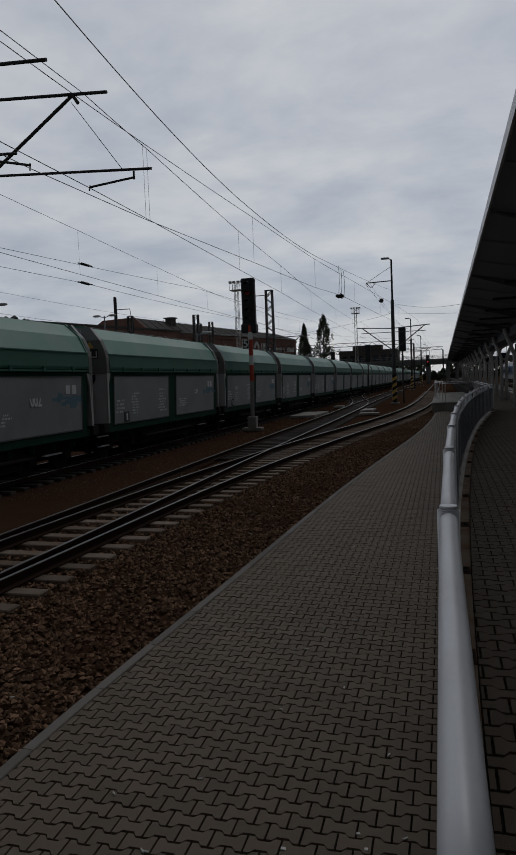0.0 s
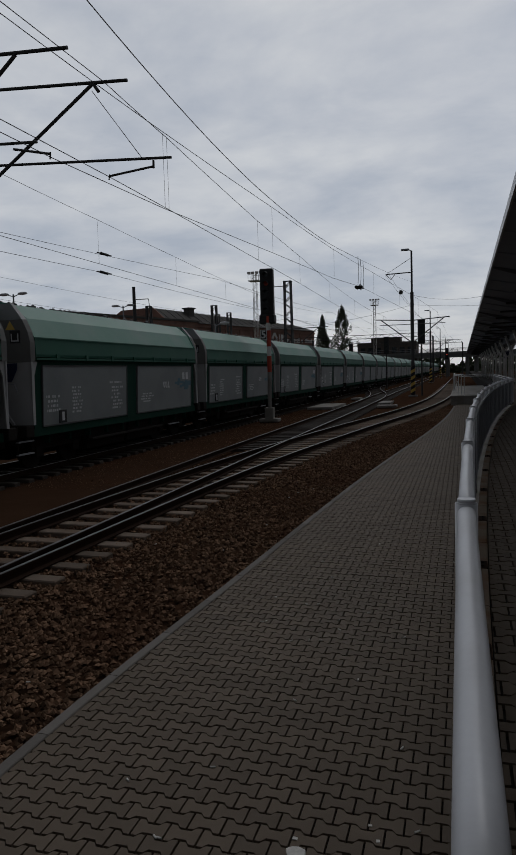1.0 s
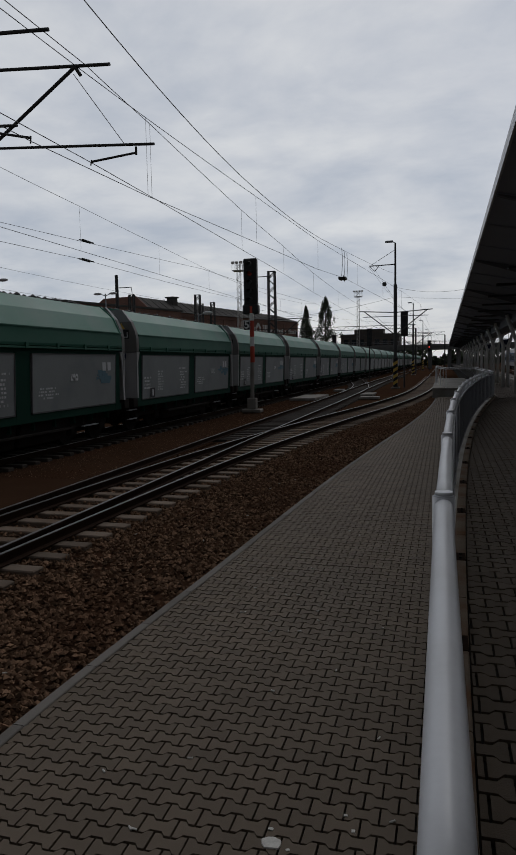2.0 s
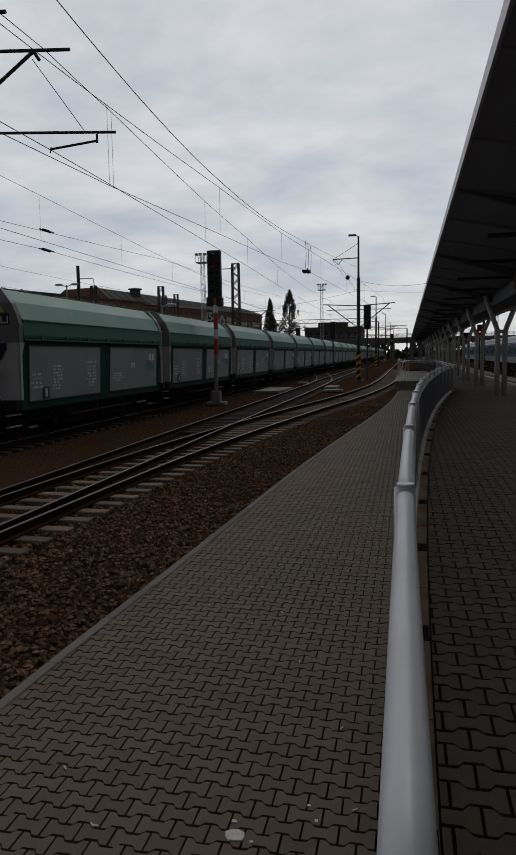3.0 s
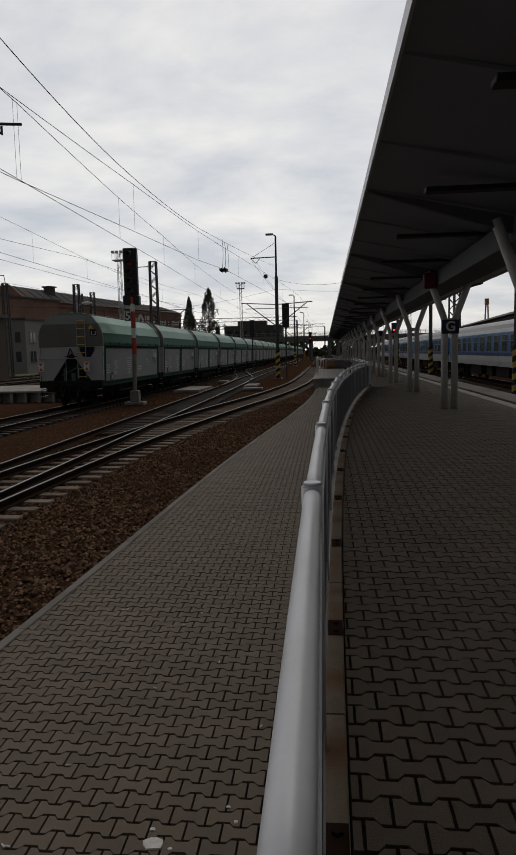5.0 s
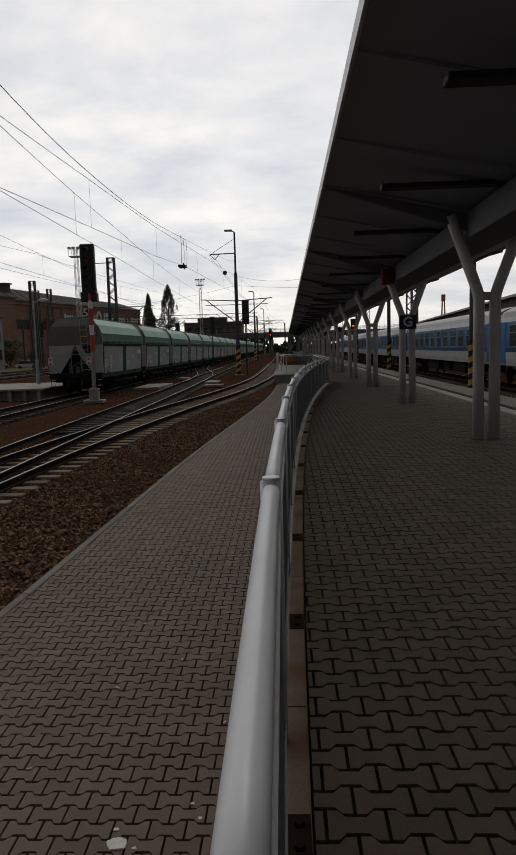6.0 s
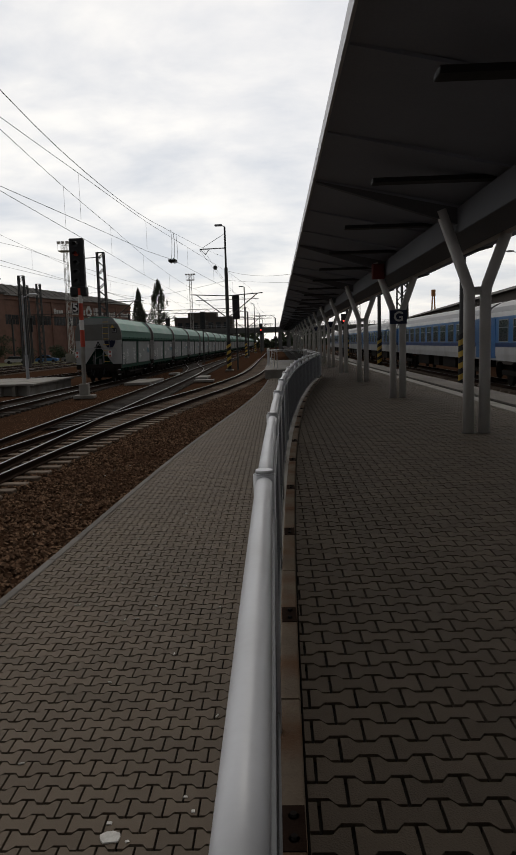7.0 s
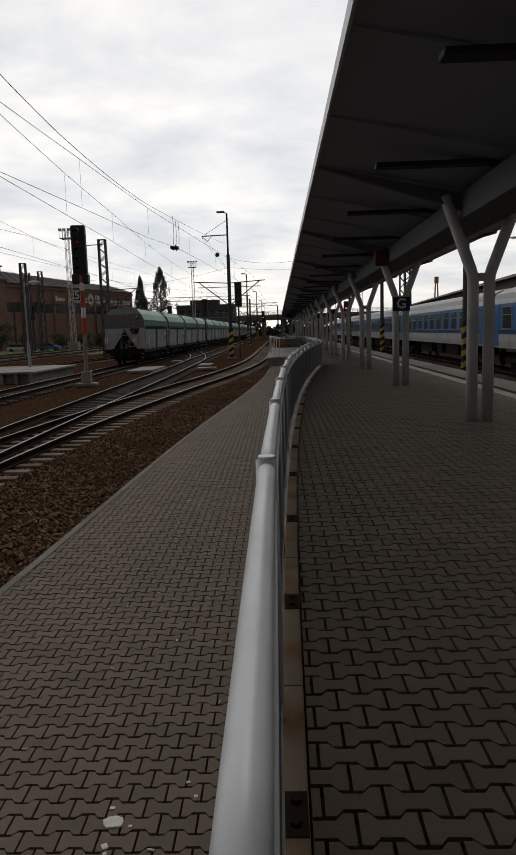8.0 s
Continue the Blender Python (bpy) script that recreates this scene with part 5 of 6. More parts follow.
a = [bm.verts.new((x, y, 0)) for x, y in vs]
b = [bm.verts.new((x, y, 0.16)) for x, y in vs]
bm.faces.new(b)
for k in range(4):
    bm.faces.new((a[k], a[(k + 1) % 4], b[(k + 1) % 4], b[k]))
bmesh.ops.recalc_face_normals(bm, faces=bm.faces)
part("panel", bm, M["concrete"], cross)
for x, y, w, l in ((-5.6, 52.0, 0.9, 3.0), (-5.0, 47.0, 1.3, 1.0), (-9.0, 60, 0.8, 1.6)):
    s = thing("cable_cover", "grey concrete cable trough cover between rails", "trough cover", (x, y, -1.02))
    bm = bmesh.new()
    box(bm, -w / 2, w / 2, -l / 2, l / 2, -0.02, 0.14, 0.02)
    part("lid", bm, M["concrete"], s)

# ---- brick works building ----
FD = Vector((0.294, 0.957, 0)).normalized()
FN = Vector((FD.y, -FD.x, 0))     # faces the tracks
F0 = Vector((-68.6, 128.5, -1.1))
bld = thing("brick_works", "long old red-brick industrial hall with clipped gable and painted sign", "building", F0, math.degrees(math.atan2(FD.y, FD.x)))
# local: x along the facade, -y toward the tracks, z up
S0, LEN, EAVE = 16.0, 84.0, 15.0
bm = bmesh.new()
box(bm, S0, LEN, 0, 20, 0, EAVE)
wall = part("wall", bm, M["brick"], bld)
bm = bmesh.new()
near = [(-0.5, EAVE), (4.0, 18.3), (14.0, 18.3), (20.5, EAVE)]
far = [(LEN + 0.4, -0.5, EAVE), (LEN - 4.5, 4.0, 16.9), (LEN - 4.5, 14.0, 16.9), (LEN + 0.4, 20.5, EAVE)]
a = [bm.verts.new((S0 - 0.4, y, z)) for y, z in near]
b = [bm.verts.new(p) for p in far]
for k in range(3):
    bm.faces.new((a[k], b[k], b[k + 1], a[k + 1]))
bm.faces.new(b[::-1])
bm.faces.new((a[0], a[3], b[3], b[0]))
bm.faces.new(a)
bmesh.ops.recalc_face_normals(bm, faces=bm.faces)
roof = part("roof", bm, M["slate"], bld, "weathered grey roof")
bm = bmesh.new()
v0 = [bm.verts.new((S0 - 0.7, y, z)) for y, z in ((-0.2, EAVE - 0.6), (-0.3, EAVE + 0.1), (4.0, 18.45), (14.0, 18.45), (20.3, EAVE + 0.1), (20.2, EAVE - 0.6))]
v1 = [bm.verts.new(v.co + Vector((0.29, 0, 0))) for v in v0]
bm.faces.new(v0)
bm.faces.new(v1[::-1])
for k in range(6):
    bm.faces.new((v0[k], v0[(k + 1) % 6], v1[(k + 1) % 6], v1[k]))
bmesh.ops.recalc_face_normals(bm, faces=bm.faces)
part("gable", bm, M["brick"], bld, "clipped brick gable")
# raised seams of the roofing sheets
for k in range(22):
    x = S0 + 1 + k * 2.9
    u = (x - S0) / (LEN - S0)
    bm = bmesh.new()
    beam(bm, (x, -0.45, EAVE + 0.06), (x - 0.2, 4.0, 18.32 - 1.4 * u), 0.12, 0.1)
    part("roof_seam", bm, M["slate"], roof)
bm = bmesh.new()
box(bm, 26.6, 28.4, 2.4, 4.2, 16.4, 18.7)
box(bm, 26.3, 28.7, 2.1, 4.5, 18.7, 19.0)
part("roof_vent", bm, M["slate"], roof)
for k in range(10):
    x = 20.2 + k * 6.2
    for dx in (0, 1.25, 2.5, 3.75):
        bm = bmesh.new()
        box(bm, x + dx, x + dx + 1.05, -0.06, 0.2, 8.5, 10.7)
        win = part("window", bm, M["glass_dark"], bld)
        bm = bmesh.new()
        box(bm, x + dx + 0.48, x + dx + 0.56, -0.1, -0.06, 8.5, 10.7)
        box(bm, x + dx, x + dx + 1.05, -0.1, -0.06, 9.55, 9.63)
        part("glazing_bar", bm, M["block"], win)
    bm = bmesh.new()
    box(bm, x - 1.1, x - 0.5, -0.25, 0.0, 0, EAVE - 0.9)
    part("pilaster", bm, M["brick"], bld)
bm = bmesh.new()
box(bm, S0 - 0.1, LEN + 0.1, -0.3, 0.0, EAVE - 0.9, EAVE - 0.4)
part("cornice", bm, M["brick"], bld)
# painted sign on the wall: plain bars for the letters, a pierced lozenge for the emblem
rnd = random.Random(5)
x = 44.0
while x < 83:
    if 58.5 < x < 67.5:
        x = 67.5
    w, h = rnd.uniform(0.45, 0.75), 1.3
    bm = bmesh.new()
    box(bm, x, x + w, -0.16, -0.02, 11.35, 11.35 + h * rnd.choice((0.75, 0.75, 1.0)))
    part("sign_bar", bm, M["white"], wall, "faded white painted bar")
    x += w + rnd.choice((0.3, 0.3, 0.4, 1.5))
bm = bmesh.new()
for q in range(4):
    a0, a1 = math.pi / 2 * q, math.pi / 2 * (q + 1)
    beam(bm, (60.9 + 1.25 * math.cos(a0), -0.1, 12.3 + 1.45 * math.sin(a0)), (60.9 + 1.25 * math.cos(a1), -0.1, 12.3 + 1.45 * math.sin(a1)), 0.12, 0.75)
part("sign_emblem", bm, M["white"], wall, "white lozenge emblem")
for x0, w in ((63.0, 0.7), (64.3, 1.0), (65.8, 1.0)):
    bm = bmesh.new()
    box(bm, x0, x0 + w, -0.16, -0.02, 11.1, 13.5)
    part("sign_bar", bm, M["white"], wall, "large white painted bar")
# flat-roofed brick block standing before the hall's near end
front = thing("brick_annex", "flat-roofed brick block before the hall's near end", "building", F0, math.degrees(math.atan2(FD.y, FD.x)))
bm = bmesh.new()
box(bm, -22, 19.2, -6, -0.35, 0, 14.5)
part("wall", bm, M["brick"], front)
bm = bmesh.new()
box(bm, -22.3, 19.5, -6.3, -0.35, 14.5, 14.9)
part("roof", bm, M["slate"], front)
for k in range(5):
    bm = bmesh.new()
    box(bm, -18 + k * 7.2, -15.4 + k * 7.2, -6.06, -5.8, 6.5, 9.5)
    part("window", bm, M["glass_dark"], front)

# low wing toward the trees
wing = thing("brick_wing", "low red-brick annex with a flat roof", "building", tuple(F0 + FD * 84.2), math.degrees(math.atan2(FD.y, FD.x)))
bm = bmesh.new()
box(bm, 0, 26, 2, 20, 0, 9.0)
part("wall", bm, M["brick"], wing)
bm = bmesh.new()
box(bm, -0.2, 26.3, 1.7, 20.3, 9.0, 9.5)
part("roof", bm, M["slate"], wing)
for k in range(5):
    bm = bmesh.new()
    box(bm, 2 + k * 5, 4 + k * 5, 1.93, 2.1, 3, 6)
    part("window", bm, M["glass_dark"], wing)

house = thing("signal_box", "dark brick signal box with white-framed windows", "building", (-35.2, 70, -1.1))
bm = bmesh.new()
box(bm, -9, 0, 0, 3.2, 0, 7.0)
part("wall", bm, M["block"], house)
bm = bmesh.new()
box(bm, -9.3, 0.3, -0.3, 3.5, 7.0, 7.4, 0.05)
part("roof", bm, M["slate"], house)
for k in range(3):
    for z in (1.0, 4.0):
        bm = bmesh.new()
        x = -2.6 - k * 2.7
        box(bm, x, x + 1.9, -0.05, 0.1, z, z + 1.7)
        win = part("window", bm, M["glass_dark"], house)
        bm = bmesh.new()
        for x0, x1, z0, z1 in ((x - 0.08, x, z, z + 1.7), (x + 1.9, x + 1.98, z, z + 1.7), (x, x + 1.9, z - 0.08, z), (x, x + 1.9, z + 1.7, z + 1.78), (x + 0.6, x + 0.66, z, z + 1.7), (x + 1.25, x + 1.31, z, z + 1.7), (x, x + 1.9, z + 0.8, z + 0.86)):
            box(bm, x0, x1, -0.09, -0.02, z0, z1)
        part("window_frame", bm, M["white"], win)
grey = thing("grey_office", "plain grey two-storey building with narrow windows", "building", (-49.5, 110, -1.1))
bm = bmesh.new()
box(bm, -9, 0, 0, 9, 0, 9.0)
part("wall", bm, M["office"], grey)
bm = bmesh.new()
box(bm, -9.2, 0.2, -0.2, 9.2, 9.0, 9.3)
part("roof", bm, M["slate"], grey)
for k in range(3):
    for z in (2.0, 5.2):
        bm = bmesh.new()
        box(bm, -1.8 - k * 2.6, -0.9 - k * 2.6, -0.05, 0.1, z, z + 1.7)
        part("window", bm, M["glass_dark"], grey)
        if k < 2:
            bm = bmesh.new()
            for y in (1.6 + 4.2 * k, 2.9 + 4.2 * k):
                box(bm, -0.1, 0.05, y, y + 0.9, z, z + 1.7)
            win = part("window", bm, M["glass_dark"], grey)
            bm = bmesh.new()
            for y in (1.6 + 4.2 * k, 2.9 + 4.2 * k):
                box(bm, 0.0, 0.12, y - 0.08, y + 0.98, z - 0.12, z)
            part("sill", bm, M["kerb"], win)

# dark flat-roofed block beside the trees
blk = thing("flat_block", "dark flat-roofed block near the bridge", "building", (-27.5, 215, -1.1))
bm = bmesh.new()
box(bm, -4, 14, 0, 12, 0, 11.0)
box(bm, 0, 9, 2, 8, 11.0, 12.6)
part("wall", bm, M["block"], blk)
for k in range(7):
    bm = bmesh.new()
    box(bm, -3 + k * 2.4, -1.6 + k * 2.4, -0.05, 0.1, 7.6, 9.4)
    part("window", bm, M["glass_dark"], blk)

# ---- road bridge ----
br = thing("road_bridge", "grey concrete road bridge on piers crossing the yard", "bridge", (0, 210, 0))
bm = bmesh.new()
box(bm, -75, 90, 0, 11, 4.6, 6.0)
box(bm, -75, 90, -0.4, 0.0, 5.5, 6.2)
part("deck", bm, M["bridge"], br)
for y in (-0.3, 11):
    bm = bmesh.new()
    for z in (6.7, 7.2):
        box(bm, -75, 90, y, y + 0.08, z, z + 0.08)
    for k in range(110):
        box(bm, -75 + k * 1.5, -74.93 + k * 1.5, y, y + 0.07, 6.2, 7.25)
    part("parapet", bm, M["grey_steel"], br)
for x in (-58, -42, -26, -16.3, -4.3, 1.4, 4.0, 17, 33):
    for y in (1.5, 9.0):
        bm = bmesh.new()
        bar(bm, (x, y, -1.1), (x, y, 4.6), 0.55, n=12)
        part("pier", bm, M["bridge"], br)
bm = bmesh.new()
box(bm, 30, 90, 1, 10, -1.1, 4.6)
part("abutment", bm, M["bridge"], br)


# far woods and low sheds beyond the bridge
def far_woods(x0, x1, y, top, seed):
    rnd = random.Random(seed)
    vs, fs = [], []
    x = x0
    while x < x1:
        h = top * rnd.uniform(0.6, 1.1)
        o = len(vs)
        for k in range(26):
            a, r0 = rnd.uniform(0, 6.28), rnd.uniform(0, 2.6)
            c = Vector((x + math.cos(a) * r0, y + math.sin(a) * 2, -1.1 + h * rnd.uniform(0.05, 1.0)))
            p = Vector([rnd.uniform(-1, 1) for _ in range(3)]).normalized() * rnd.uniform(0.8, 1.7)
            q = p.cross(Vector([rnd.uniform(-1, 1) for _ in range(3)])).normalized() * rnd.uniform(0.7, 1.4)
            o = len(vs)
            vs += [tuple(c - p), tuple(c + q), tuple(c + p), tuple(c - q)]
            fs.append((o, o + 1, o + 2, o + 3))
        x += 1.5
    return tagged(new("woods", fast_mesh("woods", vs, fs, M["leaf"])), "far dark tree line beyond the road bridge", "trees", kind="stuff")


far_woods(-190, -8, 330, 9.0, 71)
far_woods(0.5, 220, 330, 8.0, 72)
far_woods(-8, 0.5, 335, 4.2, 73)

# ---- trees, hedge ----
def leaves(bm_verts, bm_faces, centre, spread, n, size, rnd):
    for _ in range(n):
        while True:
            p = Vector([rnd.uniform(-1, 1) for _ in range(3)])
            if p.length < 1:
                break
        c = Vector(centre) + Vector((p.x * spread[0], p.y * spread[1], p.z * spread[2]))
        a = Vector([rnd.uniform(-1, 1) for _ in range(3)]).normalized() * size * rnd.uniform(0.6, 1.3)
        b = a.cross(Vector([rnd.uniform(-1, 1) for _ in range(3)])).normalized() * size * rnd.uniform(0.4, 0.9)
        o = len(bm_verts)
        bm_verts += [tuple(c - a), tuple(c + b), tuple(c + a), tuple(c - b)]
        bm_faces.append((o, o + 1, o + 2, o + 3))


def poplar(x, y, height, width, seed):
    rnd = random.Random(seed)
    t = thing("poplar_tree", "tall narrow dark-green poplar beyond the yard", "tree", (x, y, -1.1), group="poplars")
    bm = bmesh.new()
    bar(bm, (0, 0, 0), (0, 0, height * 0.9), 0.35, 0.05, n=8)
    for k in range(22):
        z = height * (0.12 + 0.75 * k / 22)
        a = rnd.uniform(0, 6.28)
        w = width * (1 - z / height) * 0.8 + 0.3
        bar(bm, (0, 0, z), (math.cos(a) * w, math.sin(a) * w, z + 2.2), 0.1, 0.02, n=5)
    part("trunk", bm, M["bark"], t)
    vs, fs = [], []
    for k in range(210):
        u = rnd.random() ** 0.9
        z = height * (0.08 + 0.9 * u)
        a = rnd.uniform(0, 6.28)
        lump = 0.72 + 0.28 * math.sin(3 * a + 9 * u + seed) * math.cos(17 * u + 2 * seed)
        w = 0.6 * width * min(1.0, 1.75 * (1 - u)) ** 0.75 * min(1, 0.55 + 1.8 * u) * lump * rnd.uniform(0.3, 1.15)
        k2 = 0.4 + 0.6 * min(1.0, 1.6 * (1 - u))
        leaves(vs, fs, (math.cos(a) * w, math.sin(a) * w, z), (0.62 * k2, 0.62 * k2, 1.0), 46, 0.17, rnd)
    o = new("crown", fast_mesh("crown", vs, fs, M["leaf"]))
    o.parent = t


poplar(-30.4, 180, 19.4, 7.4, 1)
poplar(-36.0, 182, 17.4, 4.3, 2)


def bush(x, y, w, h, seed):
    rnd = random.Random(seed)
    t = thing("bush", "dense dark-green shrub in front of the brick hall", "shrub", (x, y, -1.1), group="shrubs")
    bm = bmesh.new()
    for k in range(6):
        a = rnd.uniform(0, 6.28)
        bar(bm, (0, 0, 0), (math.cos(a) * w * 0.5, math.sin(a) * w * 0.5, h * 0.7), 0.09, 0.02, n=5)
    part("stem", bm, M["bark"], t)
    vs, fs = [], []
    for k in range(45):
        a, r0 = rnd.uniform(0, 6.28), rnd.uniform(0, 0.8) * w
        leaves(vs, fs, (math.cos(a) * r0, math.sin(a) * r0, h * rnd.uniform(0.2, 0.85) * (1 - 0.4 * (r0 / w) ** 2)), (0.8, 0.8, 0.6), 40, 0.16, rnd)
    o = new("crown", fast_mesh("crown", vs, fs, M["leaf"]))
    o.parent = t


for k, (x, y, w, h) in enumerate(((-60, 135, 4.0, 7.6), (-56.5, 138, 3.8, 7.4), (-51.5, 140, 2.4, 3.8), (-47, 146, 2.6, 3.6), (-64, 131, 3.0, 4.8), (-41, 158, 2.4, 3.4), (-43.5, 152, 2.6, 3.8), (25.5, 72, 2.2, 7.5))):
    bush(x, y, w, h, 20 + k)


# ---- parked cars ----
def car(x, y, turn, material, label):
    c = thing("parked_car", label, "car", (x, y, -1.1), turn, group="parked cars")
    bm = bmesh.new()
    prism(bm, [(-2.1, 0.3), (2.1, 0.3), (2.15, 0.75), (1.2, 0.92), (-1.9, 0.95), (-2.12, 0.7)], -0.85, 0.85)
    part("body", bm, material, c)
    bm = bmesh.new()
    prism(bm, [(-1.75, 0.93), (1.15, 0.92), (0.45, 1.42), (-1.2, 1.45)], -0.75, 0.75)
    part("cabin", bm, M["glass_dark"], c)
    bm = bmesh.new()
    prism(bm, [(-1.25, 1.44), (0.5, 1.42), (0.4, 1.48), (-1.15, 1.5)], -0.72, 0.72)
    part("roof", bm, material, c)
    for sx in (-1.3, 1.3):
        for sy in (-0.8, 0.8):
            bm = bmesh.new()
            bar(bm, (sx, sy - 0.1, 0.31), (sx, sy + 0.1, 0.31), 0.31, n=14)
            part("wheel", bm, M["black"], c)


car(-50.5, 132, 10, M["white_steel"], "white parked car by the brick hall")
car(-44.8, 133, 5, M["coach_blue"], "blue parked car by the brick hall")
car(-40.0, 134, 5, M["coach_roof"], "silver parked car by the brick hall")
car(-56.0, 131, 12, M["dark_steel"], "dark parked car by the brick hall")
bm = bmesh.new()
box(bm, -70, -26, 96, 150, -1.1, -1.085)
tagged(part("weeds", bm, M["grass"]), "dry yellow-green weeds between sidings", "weeds", kind="stuff")

# ---- sheds and crane beyond the coaches ----
ang = math.atan2(122, 9)
shed = thing("long_shed", "long low shed with a dark curved roof behind the coaches", "building", (15.9, 30, -0.95), math.degrees(ang))
bm = bmesh.new()
box(bm, 0, 150, -9, 0, 0, 5.8)
part("wall", bm, M["block"], shed)
bm = bmesh.new()
pts = [(0.5, 5.7), (-1.5, 6.4), (-4.5, 6.8), (-7.5, 6.4), (-9.5, 5.7)]
a = [bm.verts.new((-0.5, y, z)) for y, z in pts]
b = [bm.verts.new((150.5, y, z)) for y, z in pts]
for k in range(4):
    bm.faces.new((a[k], b[k], b[k + 1], a[k + 1]))
bm.faces.new(a)
bm.faces.new(b[::-1])
bm.faces.new((a[0], a[4], b[4], b[0]))
bmesh.ops.recalc_face_normals(bm, faces=bm.faces)
part("roof", bm, M["slate"], shed)
crane = thing("yard_crane", "distant orange crane mast", "crane", (45.5, 200, -1.1))
bm = bmesh.new()
beam(bm, (-0.9, 0, 0), (-0.2, 0, 16), 0.35, 0.35)
beam(bm, (0.9, 0, 0), (0.2, 0, 16), 0.35, 0.35)
box(bm, -0.55, 0.55, -0.4, 0.4, 14.4, 16.2, 0.1)
part("mast", bm, M["orange"], crane)

# ---- markings on the wagons ----
def side_x(z):
    """Half width of the side panels' face at a height."""
    return 1.535 - (2.74 - z) / 1.56 * 0.07


def bars_on(w, y0, y1, z0, z1, rows, seed):
    rnd = random.Random(seed)
    for k in range(rows):
        z = z1 - (z1 - z0) * (k + 0.5) / rows
        bm = bmesh.new()
        y = y0 + rnd.uniform(0, 0.25) * (y1 - y0)
        end = y1 - rnd.uniform(0, 0.3) * (y1 - y0)
        while y < end:
            l = rnd.uniform(0.03, 0.11)
            box(bm, side_x(z) - 0.004, side_x(z) + 0.003, y, min(y + l, end), z - (z1 - z0) / rows * 0.27, z + (z1 - z0) / rows * 0.27)
            y += l + rnd.choice((0.03, 0.04, 0.12))
        tagged(part("stencil_line", bm, M["letter"], w), "small white stencilled line", kind="stuff")


def number_on(w, body, y, z, size):
    me = text_mesh(body, size)
    me.materials.append(M["letter"])
    o = new("wagon_number", me)
    o.parent = w
    o.matrix_basis = pose(side_x(z) + 0.002, y, z, 90, 0, 90) @ pose(0, 0, 0, -2.6)
    o.scale = (0.72, 1.0, 1.0)


M["teal"] = mat("faded_teal_emblem", (0.1, 0.19, 0.24), 0.7, vary=0.3, bump=0)
for k, w in enumerate(WAGONS[:6]):
    bars_on(w, 4.55, 5.7, 2.2, 2.3, 1, 300 + k)
    bars_on(w, 4.75, 5.55, 1.4, 2.15, 7, 3 + k)
    bars_on(w, 1.2, 1.95, 1.5, 2.0, 4, 40 + k)
    bars_on(w, 2.45, 3.1, 1.42, 2.2, 8, 60 + k)
    bars_on(w, 6.85, 7.85, 1.5, 1.85, 4, 80 + k)
    # square emblem blocks and a splash in place of the operator's mark
    for y in (10.42, 10.76):
        bm = bmesh.new()
        x = side_x(2.38)
        box(bm, x - 0.01, x + 0.006, y, y + 0.22, 2.25, 2.53, 0.003)
        part("emblem_block", bm, M["letter"], w, "white block of the operator's mark")
    rnd = random.Random(500 + k)
    bm = bmesh.new()
    for _ in range(16):
        yy, zz = 10.55 + rnd.gauss(0, 0.28), 2.08 + rnd.gauss(0, 0.08)
        wd, ht = rnd.uniform(0.06, 0.3), rnd.uniform(0.02, 0.08)
        x = side_x(zz)
        box(bm, x - 0.01, x + 0.002 + 0.0002 * _, yy - wd, yy + wd, zz - ht, zz + ht)
    part("emblem_blotch", bm, M["teal"], w, "faded blue-green splash")
    bm = bmesh.new()
    box(bm, side_x(1.4) - 0.02, side_x(1.4) + 0.02, 1.86, 2.22, 1.2, 1.56, 0.01)
    holder = part("label_frame", bm, M["black"], w, "small dark label holder")
    bm = bmesh.new()
    box(bm, side_x(1.4) + 0.02, side_x(1.4) + 0.024, 1.98, 2.1, 1.26, 1.5)
    part("label_card", bm, M["letter"], holder)
# coal heaped along the open ridge of the last wagons
M["coal"] = mat("black_coal", (0.02, 0.02, 0.022), 0.6, vary=0.4, scale=8, fine=40, bump=0.4)
rnd = random.Random(9)
for w in WAGONS[:3]:
    bm = bmesh.new()
    y = 1.2
    while y < 11.3:
        for x in (-0.28, 0.0, 0.28):
            s = rnd.uniform(0.06, 0.13)
            bmesh.ops.create_icosphere(bm, subdivisions=1, radius=s, matrix=pose(x + rnd.uniform(-0.1, 0.1), y + rnd.uniform(-0.1, 0.1), 4.42))
        y += 0.24
    tagged(part("coal", bm, M["coal"], w, "black lumps of coal along the ridge"), kind="stuff")
number_on(WAGONS[1], "002", 8.9, 2.12, 0.5)
number_on(WAGONS[2], "254", 8.9, 2.12, 0.42)
number_on(WAGONS[0], "245", 8.7, 2.12, 0.42)
for sx in (-1.42, 0.83):
    bm = bmesh.new()
    box(bm, sx - 0.13, sx + 0.13, 0.3, 0.33, 1.7, 2.14, 0.005)
    plate = part("tail_plate", bm, M["sign_white"], WAGONS[0], "white tail plate with red triangles")
    for s in (1, -1):
        bm = bmesh.new()
        prism(bm, [(sx - 0.1, 1.92 + s * 0.18), (sx + 0.1, 1.92 + s * 0.18), (sx, 1.92 + s * 0.02)], 0.292, 0.297)
        part("red_triangle", bm, M["red"], plate)
